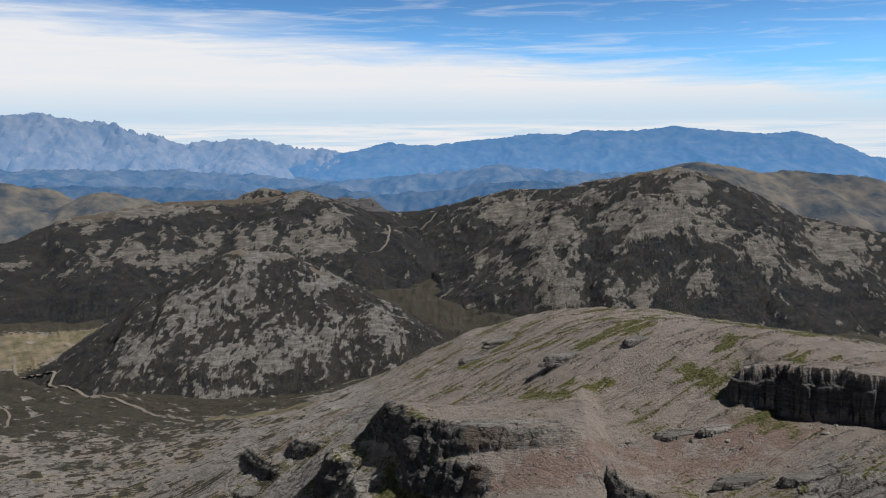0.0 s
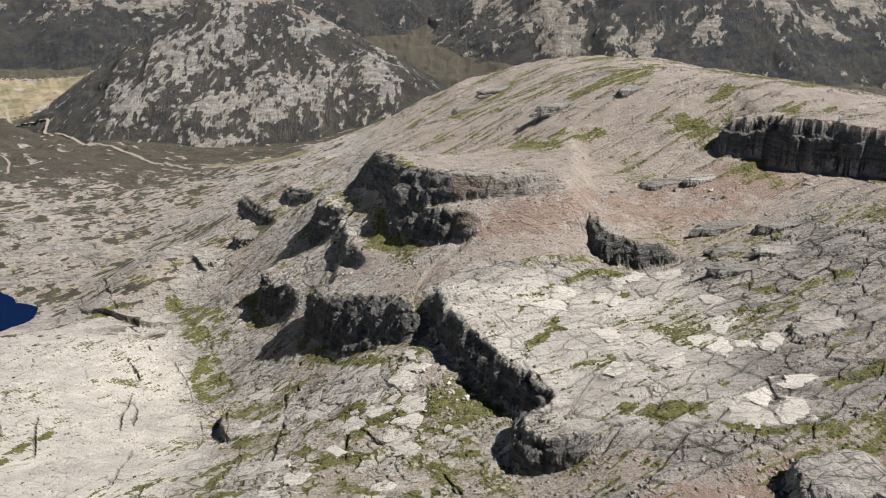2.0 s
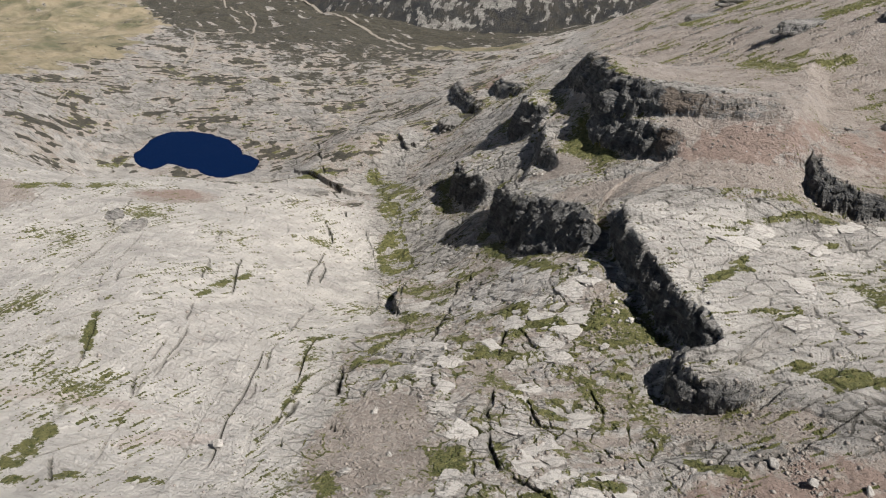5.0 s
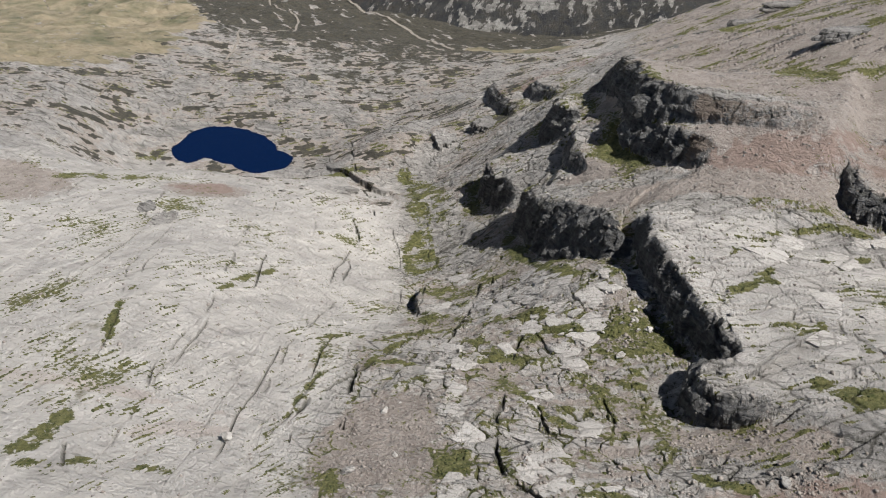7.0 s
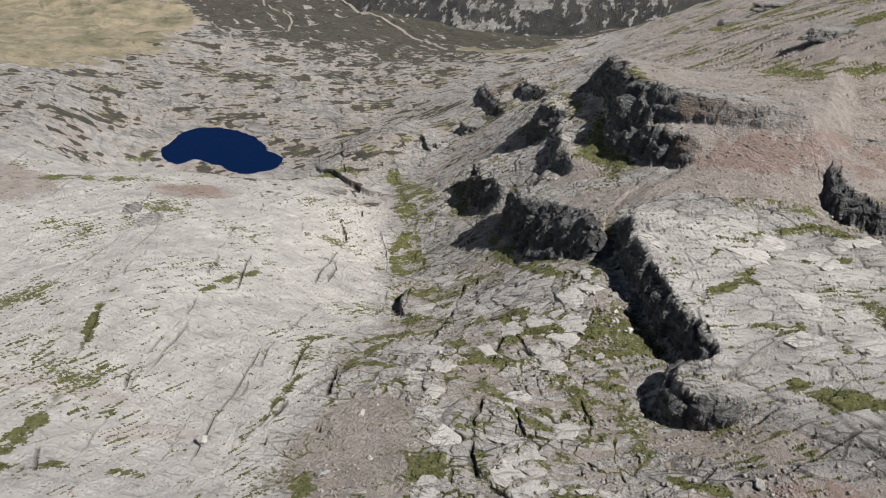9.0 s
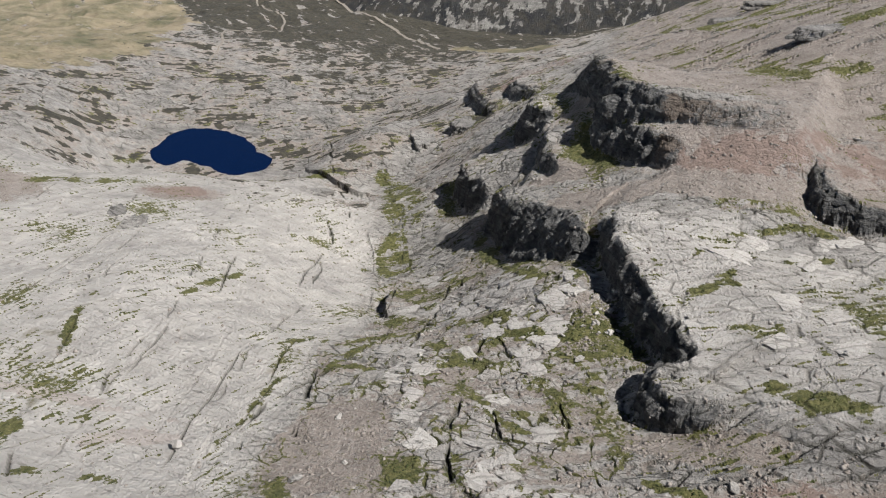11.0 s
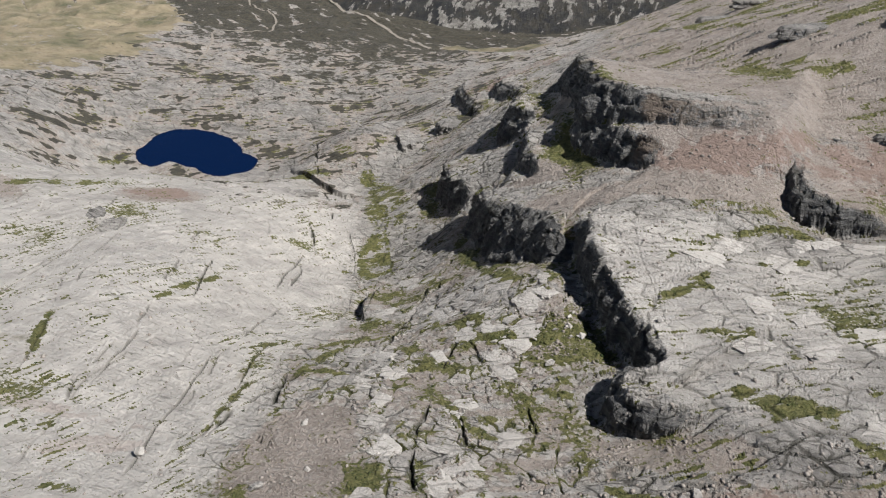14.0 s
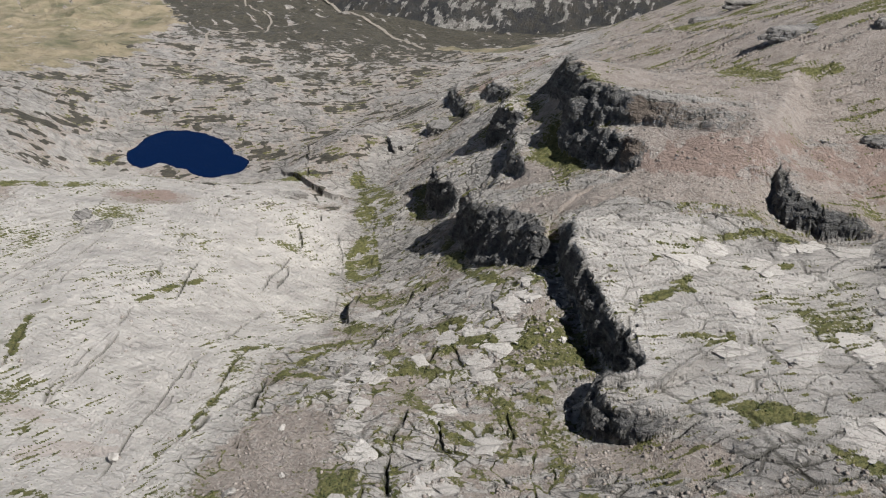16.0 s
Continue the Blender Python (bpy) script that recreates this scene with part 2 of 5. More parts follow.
# ---- named landforms: scarps (label, line of x, y, drop and lean with the high ground on its right, half width of the face, reach, ledges, seed) ----
SCARPS = [
    ("gully wall of grey rock with a black shaded face", [(40.0, 129.0, 1, 0.65), (36.0, 124.5, 3, 0.65), (31.0, 122.3, 6, 0.65), (23.6, 122.6, 7, 0.65), (19.4, 127.1, 7, 0.65), (18.3, 134.2, 6, 0.65), (20.8, 138.0, 7, 0.65), (24.2, 137.6, 8, 0.65), (24.2, 142.0, 10, 0.65), (20.4, 148.0, 10, 0.65), (14.7, 155.0, 10, 0.65), (8.3, 166.5, 10, 0.65), (2.8, 179.4, 10, 0.65), (-0.8, 191.1, 8, 0.65), (0.2, 199.0, 3, 0.65)], 1.1, 10, 2, 11),
    ("rounded buttress of bedded grey rock with a black shaded face", [(0.0, 192.0, 4, 1.2), (-2.1, 187.3, 8, 1.2), (-9.6, 191.0, 10, 1.8), (-17.9, 199.1, 13, 2.2), (-27.9, 210.9, 15, 1.9), (-38.6, 223.2, 15, 0.7), (-44.2, 236.5, 14, 0.5), (-41.1, 240.9, 11, 0.5), (-35.4, 239.8, 8, 0.6)], 3.4, 12, 1, 23),
    ("small dark peak of jointed rock above a grassy gully", [(-23, 241, 3), (-29, 248, 6), (-34, 256, 7), (-36, 264, 6), (-33, 272, 4), (-28, 275, 2)], 1.8, 8, 1, 37),
    ("knob of dark fractured rock beside a grassy gully", [(-49, 247, 4), (-57, 252, 9), (-65, 260, 12), (-70, 269, 12), (-68, 278, 9), (-62, 284, 4)], 2.0, 10, 1, 47),
    ("dark block of fractured rock with a deep shaded face", [(-34, 272, 4), (-42, 277, 11), (-49, 283, 17), (-52, 292, 16), (-50, 304, 11), (-43, 312, 5)], 2.2, 11, 2, 53),
    ("fluted dark cliff above the scree terrace", [(16, 228, 3), (10, 232, 8), (1, 239.5, 11), (-6, 244.5, 12), (-12, 249, 12), (-15, 256, 9), (-17, 264, 5)], 1.8, 13, 2, 31),
    ("layered brown rock band under the hilltop", [(47.9, 242, 2), (41, 242, 3), (30, 240, 4), (18, 241, 5), (8, 244, 8), (1, 248, 13), (-6, 251.5, 16), (-12, 256.5, 17), (-17, 266, 17), (-23, 280, 14), (-31, 296, 12), (-38, 312, 7)], 1.6, 13, 3, 59),
    ("broken dark rock step behind the hill", [(-79.4, 349.2, 3), (-91.6, 361.9, 6), (-109.0, 394.0, 6), (-127.3, 455.7, 4), (-123.2, 473.1, 2)], 1.5, 9, 2, 71),
    ("broken dark rock step behind the hill", [(-58.1, 347.3, 3), (-68.4, 355.2, 6), (-79.8, 368.2, 6), (-81.3, 380.7, 3)], 1.5, 9, 2, 73),
    ("low dark rock wall beside a patch of grass", [(80, 214, 2), (72, 213, 7), (64, 213, 9), (57, 215, 9), (53, 220, 7), (51, 228, 4), (54, 236, 2)], 1.4, 9, 2, 67),
    ("long black-shaded cliff wall above a scree slope", [(240.0, 205.0, 8, 0.45), (200.0, 222.0, 12, 0.45), (166.0, 242.0, 16, 0.45), (155.2, 254.2, 17, 0.45), (138.7, 264.1, 18, 0.45), (127.8, 268.2, 18, 0.45), (125.0, 274.1, 16, 0.45), (119.3, 276.0, 13, 0.45), (112.1, 278.7, 12, 0.45), (112.9, 285.8, 10, 0.45), (121.2, 290.6, 8, 0.45), (129.8, 292.2, 5, 0.45)], 1.3, 20, 2, 61),
    ("narrow step of rock at the edge of the pale slabs", [(-58.4, 172.3, 3), (-65.6, 185.2, 5), (-67.1, 196.2, 4), (-64.0, 205.0, 2)], 0.7, 6, 1, 79),
    ("low jagged rock step near the tarn", [(-114.3, 281.4, 2), (-128.2, 280.6, 3.5), (-148.4, 293.3, 4), (-162.0, 300.6, 4), (-175.2, 320.2, 2)], 0.9, 7, 1, 83),
]
# long open joints across the slabs: points, half width, how much turf grows along it
OPEN_JOINTS = [
    ([(-81.6, 63.0), (-100.7, 84.1), (-110.3, 103.3), (-120.1, 121.3), (-134.9, 138.8), (-156.4, 183.9)], 0.25, 0.3),
    ([(-85.3, 86.8), (-95.2, 102.9), (-99.2, 127.9), (-111.4, 153.0), (-125.4, 176.9), (-139.1, 203.6)], 0.22, 0.1),
    ([(-44.0, 99.0), (-49.1, 111.8), (-56.8, 129.8)], 0.35, 0.1),
    ([(-74.9, 132.7), (-87.2, 175.1), (-100.1, 206.1), (-112.3, 236.4)], 0.3, 0.3),
    ([(-51.8, 91.4), (-56.5, 100.6), (-57.7, 109.3)], 0.4, 0.6),
    ([(-57.2, 73.2), (-57.1, 89.5), (-58.8, 102.0), (-61.0, 124.7)], 0.15, 0.7),
    ([(-40.3, 81.5), (-42.8, 100.4), (-43.9, 130.2), (-53.9, 171.0)], 0.2, 0.6),
    ([(-107.7, 244.8), (-121.8, 267.6), (-142.4, 293.8), (-191.8, 375.6)], 0.35, 0.1),
    ([(-109.6, 310.6), (-117.5, 331.5), (-139.3, 381.2)], 0.35, 0.1),
    ([(-139.8, 105.1), (-146.7, 121.7), (-151.6, 136.0), (-157.0, 161.2), (-162.5, 179.8)], 0.2, 0.35),
    ([(-79.9, 68.8), (-92.7, 101.8), (-93.2, 118.1)], 0.12, 0.3),
    ([(-111.9, 84.2), (-112.9, 97.4), (-107.6, 109.6)], 0.12, 0.2),
    ([(-68.1, 105.0), (-71.7, 119.3), (-79.7, 146.9)], 0.15, 0.6),
    ([(-67.9, 214.5), (-65.6, 225.7), (-57.9, 228.7), (-54.2, 230.4)], 0.5, 0.3),
    ([(-55.9, 165.0), (-66.1, 194.7), (-63.2, 208.2)], 0.3, 0.2),
    ([(-47.7, 183.4), (-41.0, 190.7), (-44.3, 212.7)], 0.4, 0.3),
    ([(-37.3, 131.9), (-41.1, 165.5), (-45.9, 194.2)], 0.3, 0.6),
    ([(-18.9, 135.9), (-19.9, 148.7), (-20.8, 156.8)], 0.3, 0.8),
    ([(-17.1, 123.1), (-16.0, 112.0), (-11.0, 100.1), (-9.0, 94.5), (-2.8, 91.1), (3.3, 88.3), (9.2, 90.3), (12.2, 93.0)], 0.35, 1.0),
    ([(-10.1, 122.0), (-4.3, 110.5), (4.9, 108.3), (9.3, 103.1)], 0.3, 1.0),
    ([(-54.4, 94.5), (-57.6, 103.1), (-55.1, 113.5), (-51.7, 128.7)], 0.4, 0.6),
    ([(-45.2, 99.6), (-52.2, 119.1)], 0.4, 0.3),
    ([(57.8, 187.8), (75.1, 194.9), (90.5, 194.4), (104.2, 198.4), (118.3, 195.6)], 0.35, 0.1),
    ([(65.9, 189.1), (85.1, 191.8)], 0.25, 0.2),
    ([(119.2, 197.9), (130.8, 194.5)], 0.6, 0.1),
    ([(-5.1, 140.4), (1.9, 130.4), (10.5, 111.9)], 0.25, 1.0),
    ([(-26.0, 158.9), (-12.1, 142.4), (-3.3, 131.6)], 0.25, 0.9),
    ([(-36.0, 141.2), (-29.7, 162.1), (-20.5, 165.3)], 0.2, 0.8),
]
# strips of turf: points, half width
TURF_STRIPS = [
    ([(-106.0, 143.4), (-106.8, 151.9), (-106.0, 168.4)], 1.3),
    ([(-111.8, 107.2), (-116.7, 113.8), (-120.5, 121.3)], 1.3),
    ([(-98.6, 69.0), (-96.8, 73.8), (-98.7, 79.5)], 2.4),
    ([(-63.4, 123.5), (-69.3, 134.5), (-67.3, 143.9)], 1.3),
    ([(-57.4, 141.3), (-51.9, 150.6), (-41.6, 153.7)], 1.2),
    ([(-46.3, 218.8), (-44.3, 231.7), (-37.7, 239.3)], 2.6),
    ([(-40.5, 212.7), (-20.0, 182.2), (-1.4, 166.8)], 1.8),
    ([(-22.4, 157.2), (-11.4, 148.4), (1.9, 148.3)], 1.6),
    ([(-14.1, 124.6), (-6.6, 115.5), (0.7, 113.9)], 1.4),
    ([(-2.4, 138.6), (7.6, 131.8), (13.6, 130.4)], 1.4),
    ([(27.3, 161.7), (30.8, 166.9), (34.4, 174.3)], 1.5),
    ([(36.0, 148.9), (43.7, 151.5)], 2.0),
    ([(43.2, 131.6), (50.9, 131.7), (57.1, 129.7)], 1.8),
    ([(33.6, 193.7), (47.6, 203.6), (57.3, 205.1)], 1.6),
    ([(-53.0, 124.2), (-50.9, 131.9), (-49.9, 146.3)], 1.2),
    ([(-121.7, 303.9), (-104.9, 279.1), (-91.0, 256.2)], 3.2),
    ([(-88.2, 232.1), (-87.9, 242.8)], 3.0),
    ([(-67.9, 214.5), (-84.6, 244.9), (-90.6, 264.4)], 1.2),
    ([(-93.0, 65.6), (-84.5, 70.5), (-67.1, 74.5)], 1.2),
    ([(-10.0, 96.4), (-9.6, 101.9)], 1.6),
    ([(-50.6, 128.3), (-33.4, 129.6), (-21.5, 135.4)], 1.0),
    ([(23.1, 157.2), (27.8, 163.5), (34.1, 168.7)], 1.5),
    ([(46.4, 185.6), (56.8, 190.8)], 1.3),
    ([(44.0, 132.6), (49.0, 127.6), (58.1, 130.9)], 1.5),
    ([(59.3, 126.3), (63.2, 123.3), (71.1, 122.5), (86.4, 123.6)], 1.2),
    ([(80.3, 171.6), (89.7, 172.4)], 1.8),
    ([(74.1, 114.5), (83.0, 117.6)], 1.5),
    ([(52.9, 207.6), (58.2, 203.4)], 2.2),
    ([(89.3, 186.1), (93.1, 179.8)], 2.0),
    ([(24.5, 105.5), (32.7, 103.2)], 1.3),
    ([(-12.9, 151.2), (1.6, 142.4), (9.6, 136.1)], 1.3),
    ([(-108.1, 151.2), (-106.0, 162.3), (-105.9, 167.6)], 1.2),
]
LAKE_LEVEL = 3.0
LAKE = [(-231, 317, 30, 18, -14), (-206, 308, 16, 13, 15), (-248, 309, 12, 18, 10)]
# strips and patches of turf in the hollows: x, y, half length, half width, turn
TURF = [(-97, 272, 26, 8, 118), (-80, 226, 16, 7, 110), (-3, 152, 10, 3, 145), (-20, 158, 7, 3, 150), (80, 113, 14, 2, 25), (96, 140, 12, 2.0, 22), (85, 166, 11, 2.0, 22),
        (88, 124, 12, 1.6, 24), (106, 181, 12, 2.5, 20), (-182, 262, 26, 9, 25), (-150, 292, 12, 6, 20), (-215, 215, 22, 4, 40), (-205, 250, 16, 3, 40), (-262, 290, 10, 5, 60)]
# reddish earth: x, y, half length, half width, turn
RUST = [(34, 231, 22, 8, 8), (58, 98, 46, 13, 12), (-72, 88, 9, 2.5, 20), (-110, 90, 40, 2, 8), (-78, 86, 7, 2.5, 40), (-175, 228, 16, 8, 30), (95, 250, 45, 16, 15), (-60, 395, 40, 14, 20)]
# bare soil and scree: x, y, half length, half width, turn
SCREE = [(-33, 92, 11, 8, 10), (32, 240, 28, 15, 20), (14, 216, 46, 10, 10), (-24, 238, 12, 7, 0), (-36, 102, 12, 16, 10), (62, 100, 50, 15, 15),
         (132, 138, 36, 18, 20), (90, 240, 40, 28, 20), (-175, 225, 18, 12, 30), (33, 117, 16, 5, 0), (-240, 190, 30, 18, 0), (5, 278, 42, 20, 10), (70, 285, 50, 30, 20)]


def beside(x, y, line, margin):
    return (x > min(p[0] for p in line) - margin) & (x < max(p[0] for p in line) + margin) & (y > min(p[1] for p in line) - margin) & (y < max(p[1] for p in line) + margin)


SCARPS = [(label, rounded([(*p, 1.0)[:4] for p in line]), *rest) for label, line, *rest in SCARPS]


def face_line(x, y, d, drop, seed):
    """Distance to the ragged edge of a scarp."""
    size = np.clip(drop / 11, 0.3, 1.0)
    notch = np.clip(2.6 * waves(x / 5.2 + 3, y / 5.2, seed + 40), -0.7, 0.7)
    return d + size * (1.7 * fbm(x, y, 13, 3, seed) + 0.9 * notch + 0.3 * fbm(x, y, 2.4, 2, seed + 7))


def gather(x, y):
    """Draws the points of the sheet together on the faces of the scarps, so that a steep face has enough of them."""
    for label, line, half, reach, ledges, seed in SCARPS:
        box = beside(x, y, line, 24)
        bx, by = x[box], y[box]
        d, drop, ends, run, nx, ny, lean = from_scarp(bx, by, line)
        d = face_line(bx, by, d, drop, seed) - 0.6 * half
        far = 4.0 + 1.6 * half
        move = -0.72 * (1 - step(0.0, far, np.abs(d))) * d * step(0, 0.5, ends)
        x[box], y[box] = bx + move * nx, by + move * ny
    return x, y


def lake_edge(x, y):
    """Roughly the distance to the shore; negative on the water."""
    out = 1e9
    for a, b, rx, ry, turn in LAKE:
        c, s = math.cos(radians(turn)), math.sin(radians(turn))
        u, v = ((x - a) * c + (y - b) * s) / rx, (-(x - a) * s + (y - b) * c) / ry
        out = np.minimum(out, (np.hypot(u, v) - 1) * min(rx, ry))
    return out + 1.3 * waves(x / 9, y / 9, 5) + 0.5 * waves(x / 3, y / 3, 6)


def patches(x, y, items, edge):
    out = np.zeros(x.shape)
    for a, b, rx, ry, turn in items:
        c, s = math.cos(radians(turn)), math.sin(radians(turn))
        u, v = ((x - a) * c + (y - b) * s) / rx, (-(x - a) * s + (y - b) * c) / ry
        out = np.maximum(out, 1 - step(1 - edge, 1 + edge, np.hypot(u, v)))
    return out


def joints(x, y, turn, spacing, seed, gate):
    """Long open joints in the rock at an angle; each one comes and goes."""
    c, s = math.cos(radians(turn)), math.sin(radians(turn))
    u, v = (x * c + y * s) / spacing + 0.14 * fbm(x, y, 40, 3, seed), -x * s + y * c
    n = np.round(u)
    gap = np.abs(u - n) * spacing
    there = step(gate, gate + 0.15, waves(v / 55, n * 7.7 + 0.5, seed + 3))
    return (1 - step(0.10, 0.33, gap)) * there, n


def relief(x, y):
    """Height of the ground, with scarps, joints and roughness, and what covers it."""
    r = np.hypot(x, y)
    near = 1 - step(420, 760, r)
    z = base_height(x, y) + fbm(x, y, 70, 3, 101) * 1.8 * step(60, 200, r)
    # each scarp: a steep face with a rounded rim, in one to three ledges
    cliff, foot, wall, push_x, push_y = (np.zeros(x.shape) for _ in range(5))
    owner = np.zeros(x.shape, np.int32)
    faces = []
    for number, (label, line, half, reach, ledges, seed) in enumerate(SCARPS, 1):
        box = beside(x, y, line, 70)
        bx, by = x[box], y[box]
        clean, drop, ends, run, nx, ny, slant = from_scarp(bx, by, line)
        d = face_line(bx, by, clean, drop, seed)
        shares = {1: (1.0,), 2: (0.68, 0.32), 3: (0.42, 0.34, 0.24)}[ledges]
        up, at = np.zeros(bx.shape), 0.0
        for k, share in enumerate(shares):
            lean = half * slant * (0.55 + 0.9 * share) * np.clip(drop / 8, 0.4, 1.2)
            u = np.clip((d - at - 0.5 * k * fbm(bx, by, 6, 2, seed + 20 + k)) / (2 * lean) + 0.25, 0, 1)
            up += share * (1 - (1 - u) ** 2.6)
            at += 1.5 * half + 0.8
        z[box] += drop * (up - 0.5) * np.exp(-np.maximum(0, np.abs(clean) - 2) / reach) * ends
        size = np.clip(drop / 9, 0.25, 1.0) * ends
        here = step(0.02, 0.10, up) * (1 - step(0.90, 0.99, up)) * size
        own = here > wall[box]
        owner[box] = np.where(own & (here > 0.2), number, owner[box])
        wall[box] = np.maximum(wall[box], here)
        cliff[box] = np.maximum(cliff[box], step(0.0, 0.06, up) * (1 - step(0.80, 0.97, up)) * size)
        foot[box] = np.maximum(foot[box], np.exp(-((d + 6) / 5) ** 2) * size)
        faces.append((box, here, drop, run, nx, ny, 0.24 * drop * np.clip(0.9 - slant, 0, 1) * (up - 0.4), seed))
    # the layered hill: a flat cap with a scree face in front that ends at the cleft
    edge = 3 * fbm(x, y, 20, 2, 63)
    z = z + (9 - 3.5 * step(5, 50, x)) * step(223, 247, y + edge) * (1 - step(275, 330, y + edge)) * step(-26, -8, x + 0.25 * (y - 240) + edge) * (1 - step(46, 57, x + edge - 0.15 * (y - 240)))
    # beds, blocks and flutes stand out from the faces
    for box, here, drop, run, nx, ny, hang, seed in faces:
        h = z[box]
        bend = h + 0.12 * run + 0.7 * fbm(run, h, 9, 2, seed + 70)
        gap, block = cells(run / 4.0 + 0.3 * waves(run / 4, h / 4, seed), bend / 2.6, seed + 71)
        gap2, block2 = cells(run / 1.3, bend / 0.9, seed + 72)
        out = 2.0 * (block - 0.35) * step(0.0, 0.16, gap) + 0.5 * (block2 - 0.4) * step(0.0, 0.2, gap2) + 0.35 * waves(run * 0 + seed, bend / 1.1, seed + 73) + 0.55 * fbm(run / 3.4, h / 7, 1.0, 3, seed + 74)
        out = out * here * np.clip(drop / 10, 0.3, 1.1) + hang * here
        push_x[box] -= out * nx
        push_y[box] -= out * ny
    # basin of the tarn
    e = lake_edge(x, y)
    k = step(8, 50, e)
    shore = LAKE_LEVEL + np.where(e < 0, e * 0.35, e * 0.10 + 0.25 * waves(x / 4, y / 4, 8) * step(1, 4, e))
    z = shore * (1 - k) + z * k
    z = np.where((e > 1) & (e < 60), np.maximum(z, LAKE_LEVEL + 0.35), z)
    dry = step(0, 12, e)

    # which ground is which: big smooth slabs, a broken mosaic, scree and soil, the brown hill
    d, _ = from_line(x, y, [(-20, 20), (-42, 85), (-56, 125), (-66, 180), (-84, 220), (-120, 300)])
    d = d + 5 * fbm(x, y, 25, 3, 61)
    slab = step(-3, 9, -d) * (1 - step(235, 300, y + 0.15 * x)) * (1 - step(-230, -330, x))
    slab = np.maximum(slab, step(2, 12, x - 18 + 0.45 * (y - 135)) * (1 - step(62, 84, x - 0.1 * (y - 150))) * step(124, 136, y + 0.12 * x) * (1 - step(186, 206, y - 0.1 * x)))
    mosaic = step(-6, 4, d) * (1 - step(8, 22, x + 0.25 * (y - 130))) * (1 - step(195, 225, y))
    hill = step(262, 325, y + 0.55 * (x - 20)) * step(-70, 0, x + 0.12 * (y - 400)) * (1 - step(700, 800, y))
    back = step(225, 300, y - 0.1 * x) * (1 - step(-90, -40, x))
    spots = fbm(x, y, 26, 5, 200)
    fine = fbm(x, y, 7, 4, 205)
    c, s = 0.88, 0.47
    bu, bv = x * c + y * s, -x * s + y * c
    dash = fbm(bu / 8, bv / 1.15, 1.0, 4, 230)
    bands = fbm(bu / 30, bv / 2.9 + 0.5 * spots, 1.0, 5, 240)
    # on the western slabs the bedding runs another way
    west = 1 - step(-20, 0, x)
    w = slab * west
    cu, cv = x * 0.29 + y * 0.957, -x * 0.957 + y * 0.29
    dash = dash * (1 - w) + w * fbm(cu / 6.5 + 0.3 * spots, cv / 0.9, 1.0, 5, 231, 0.6)
    bands = bands * (1 - w) + w * fbm(cu / 30, cv / 3.2 + 0.5 * spots, 1.0, 5, 241)
    soil = np.maximum(patches(x, y, SCREE, 0.35), 0.75 * foot) + 0.35 * spots - 0.1
    soil = np.maximum(soil, hill * (0.95 - 0.9 * step(0.15, 0.6, bands + 0.35 * spots + 0.2 * fine)))
    soil = np.maximum(soil, back * (0.45 + 0.6 * spots + 0.4 * fine))
    soil = np.maximum(soil, 0.24 + 0.5 * spots + 0.35 * bands - 0.6 * slab + 0.25 * mosaic)
    soil = np.clip(soil, 0, 1) * (1 - cliff)
    rock = 1 - step(0.4, 0.7, soil)

    # joints and plates
    ja, na = joints(x, y, 18, 11.0, 301, 0.26)
    jb, nb = joints(x, y, 29, 15, 311, 0.26)
    jc, nc = joints(x, y, -36, 17, 321, 0.2)
    crack_s = np.maximum(np.maximum(ja, jb), 0.8 * jc)
    wx, wy = x + 2.6 * fbm(x, y, 8, 3, 401), y + 2.6 * fbm(x, y, 8, 3, 402)
    m1, own1 = cells((wx * 0.92 + wy * 0.39) / 4.2, (-wx * 0.39 + wy * 0.92) / 8.5, 302)
    m2, own2 = cells(bu / 13, bv / 4.6 + 0.4 * spots, 303)
    m3, own3 = cells(bu / 4.2, bv / 1.7 + 0.3 * fine, 304)
    crack_m = (1 - step(0.02, 0.12, m1)) * step(-0.25, 0.25, fbm(x, y, 13, 2, 403) + 0.1)
    crack_o = (1 - step(0.01, 0.09, m2)) * 0.8
    other = np.clip(1 - slab - mosaic, 0, 1)
    crack = (slab * west * crack_s + (slab - slab * west) * 0.5 * crack_o + mosaic * 0.5 * crack_m + other * (1 - hill) * 0.7 * crack_o) * rock * near * dry
    lush = np.zeros(x.shape)
    for line, half, green in OPEN_JOINTS:
        box = (x > min(p[0] for p in line) - 12) & (x < max(p[0] for p in line) + 12) & (y > min(p[1] for p in line) - 12) & (y < max(p[1] for p in line) + 12)
        bx, by = x[box], y[box]
        d, along = from_line(bx, by, line)
        d = np.abs(d + 0.9 * fbm(bx, by, 12, 4, 410))
        ends = step(0.0, 0.06, along) * (1 - step(0.94, 1.0, along)) * step(-0.2, 0.1, fbm(bx, by, 14, 2, 411))
        wide = np.maximum(half, 0.24) * (1 + 0.9 * fbm(bx, by, 6, 2, 412))
        crack[box] = np.maximum(crack[box], min(1.0, half / 0.35) * ends * (1 - step(wide * 0.6, wide * 1.5, d)))
        lush[box] = np.maximum(lush[box], green * ends * np.exp(-(d / 1.7) ** 2))
    lift = near * step(30, 70, r) * dry
    z = z + lift * rock * (slab * (0.35 * (hashed(na, nb, 5) - 0.5) + 0.25 * bands) + mosaic * (0.5 * (own1 - 0.5) + 0.4 * fine) + other * (0.65 * (own2 - 0.5) + 0.3 * (own3 - 0.5)) * (1 - 0.85 * hill))
    z = z - lift * 1.0 * crack
    # bedding stands out in low steps across the plates
    w = bv / 5.5 + 0.9 * fbm(x, y, 45, 3, 55)
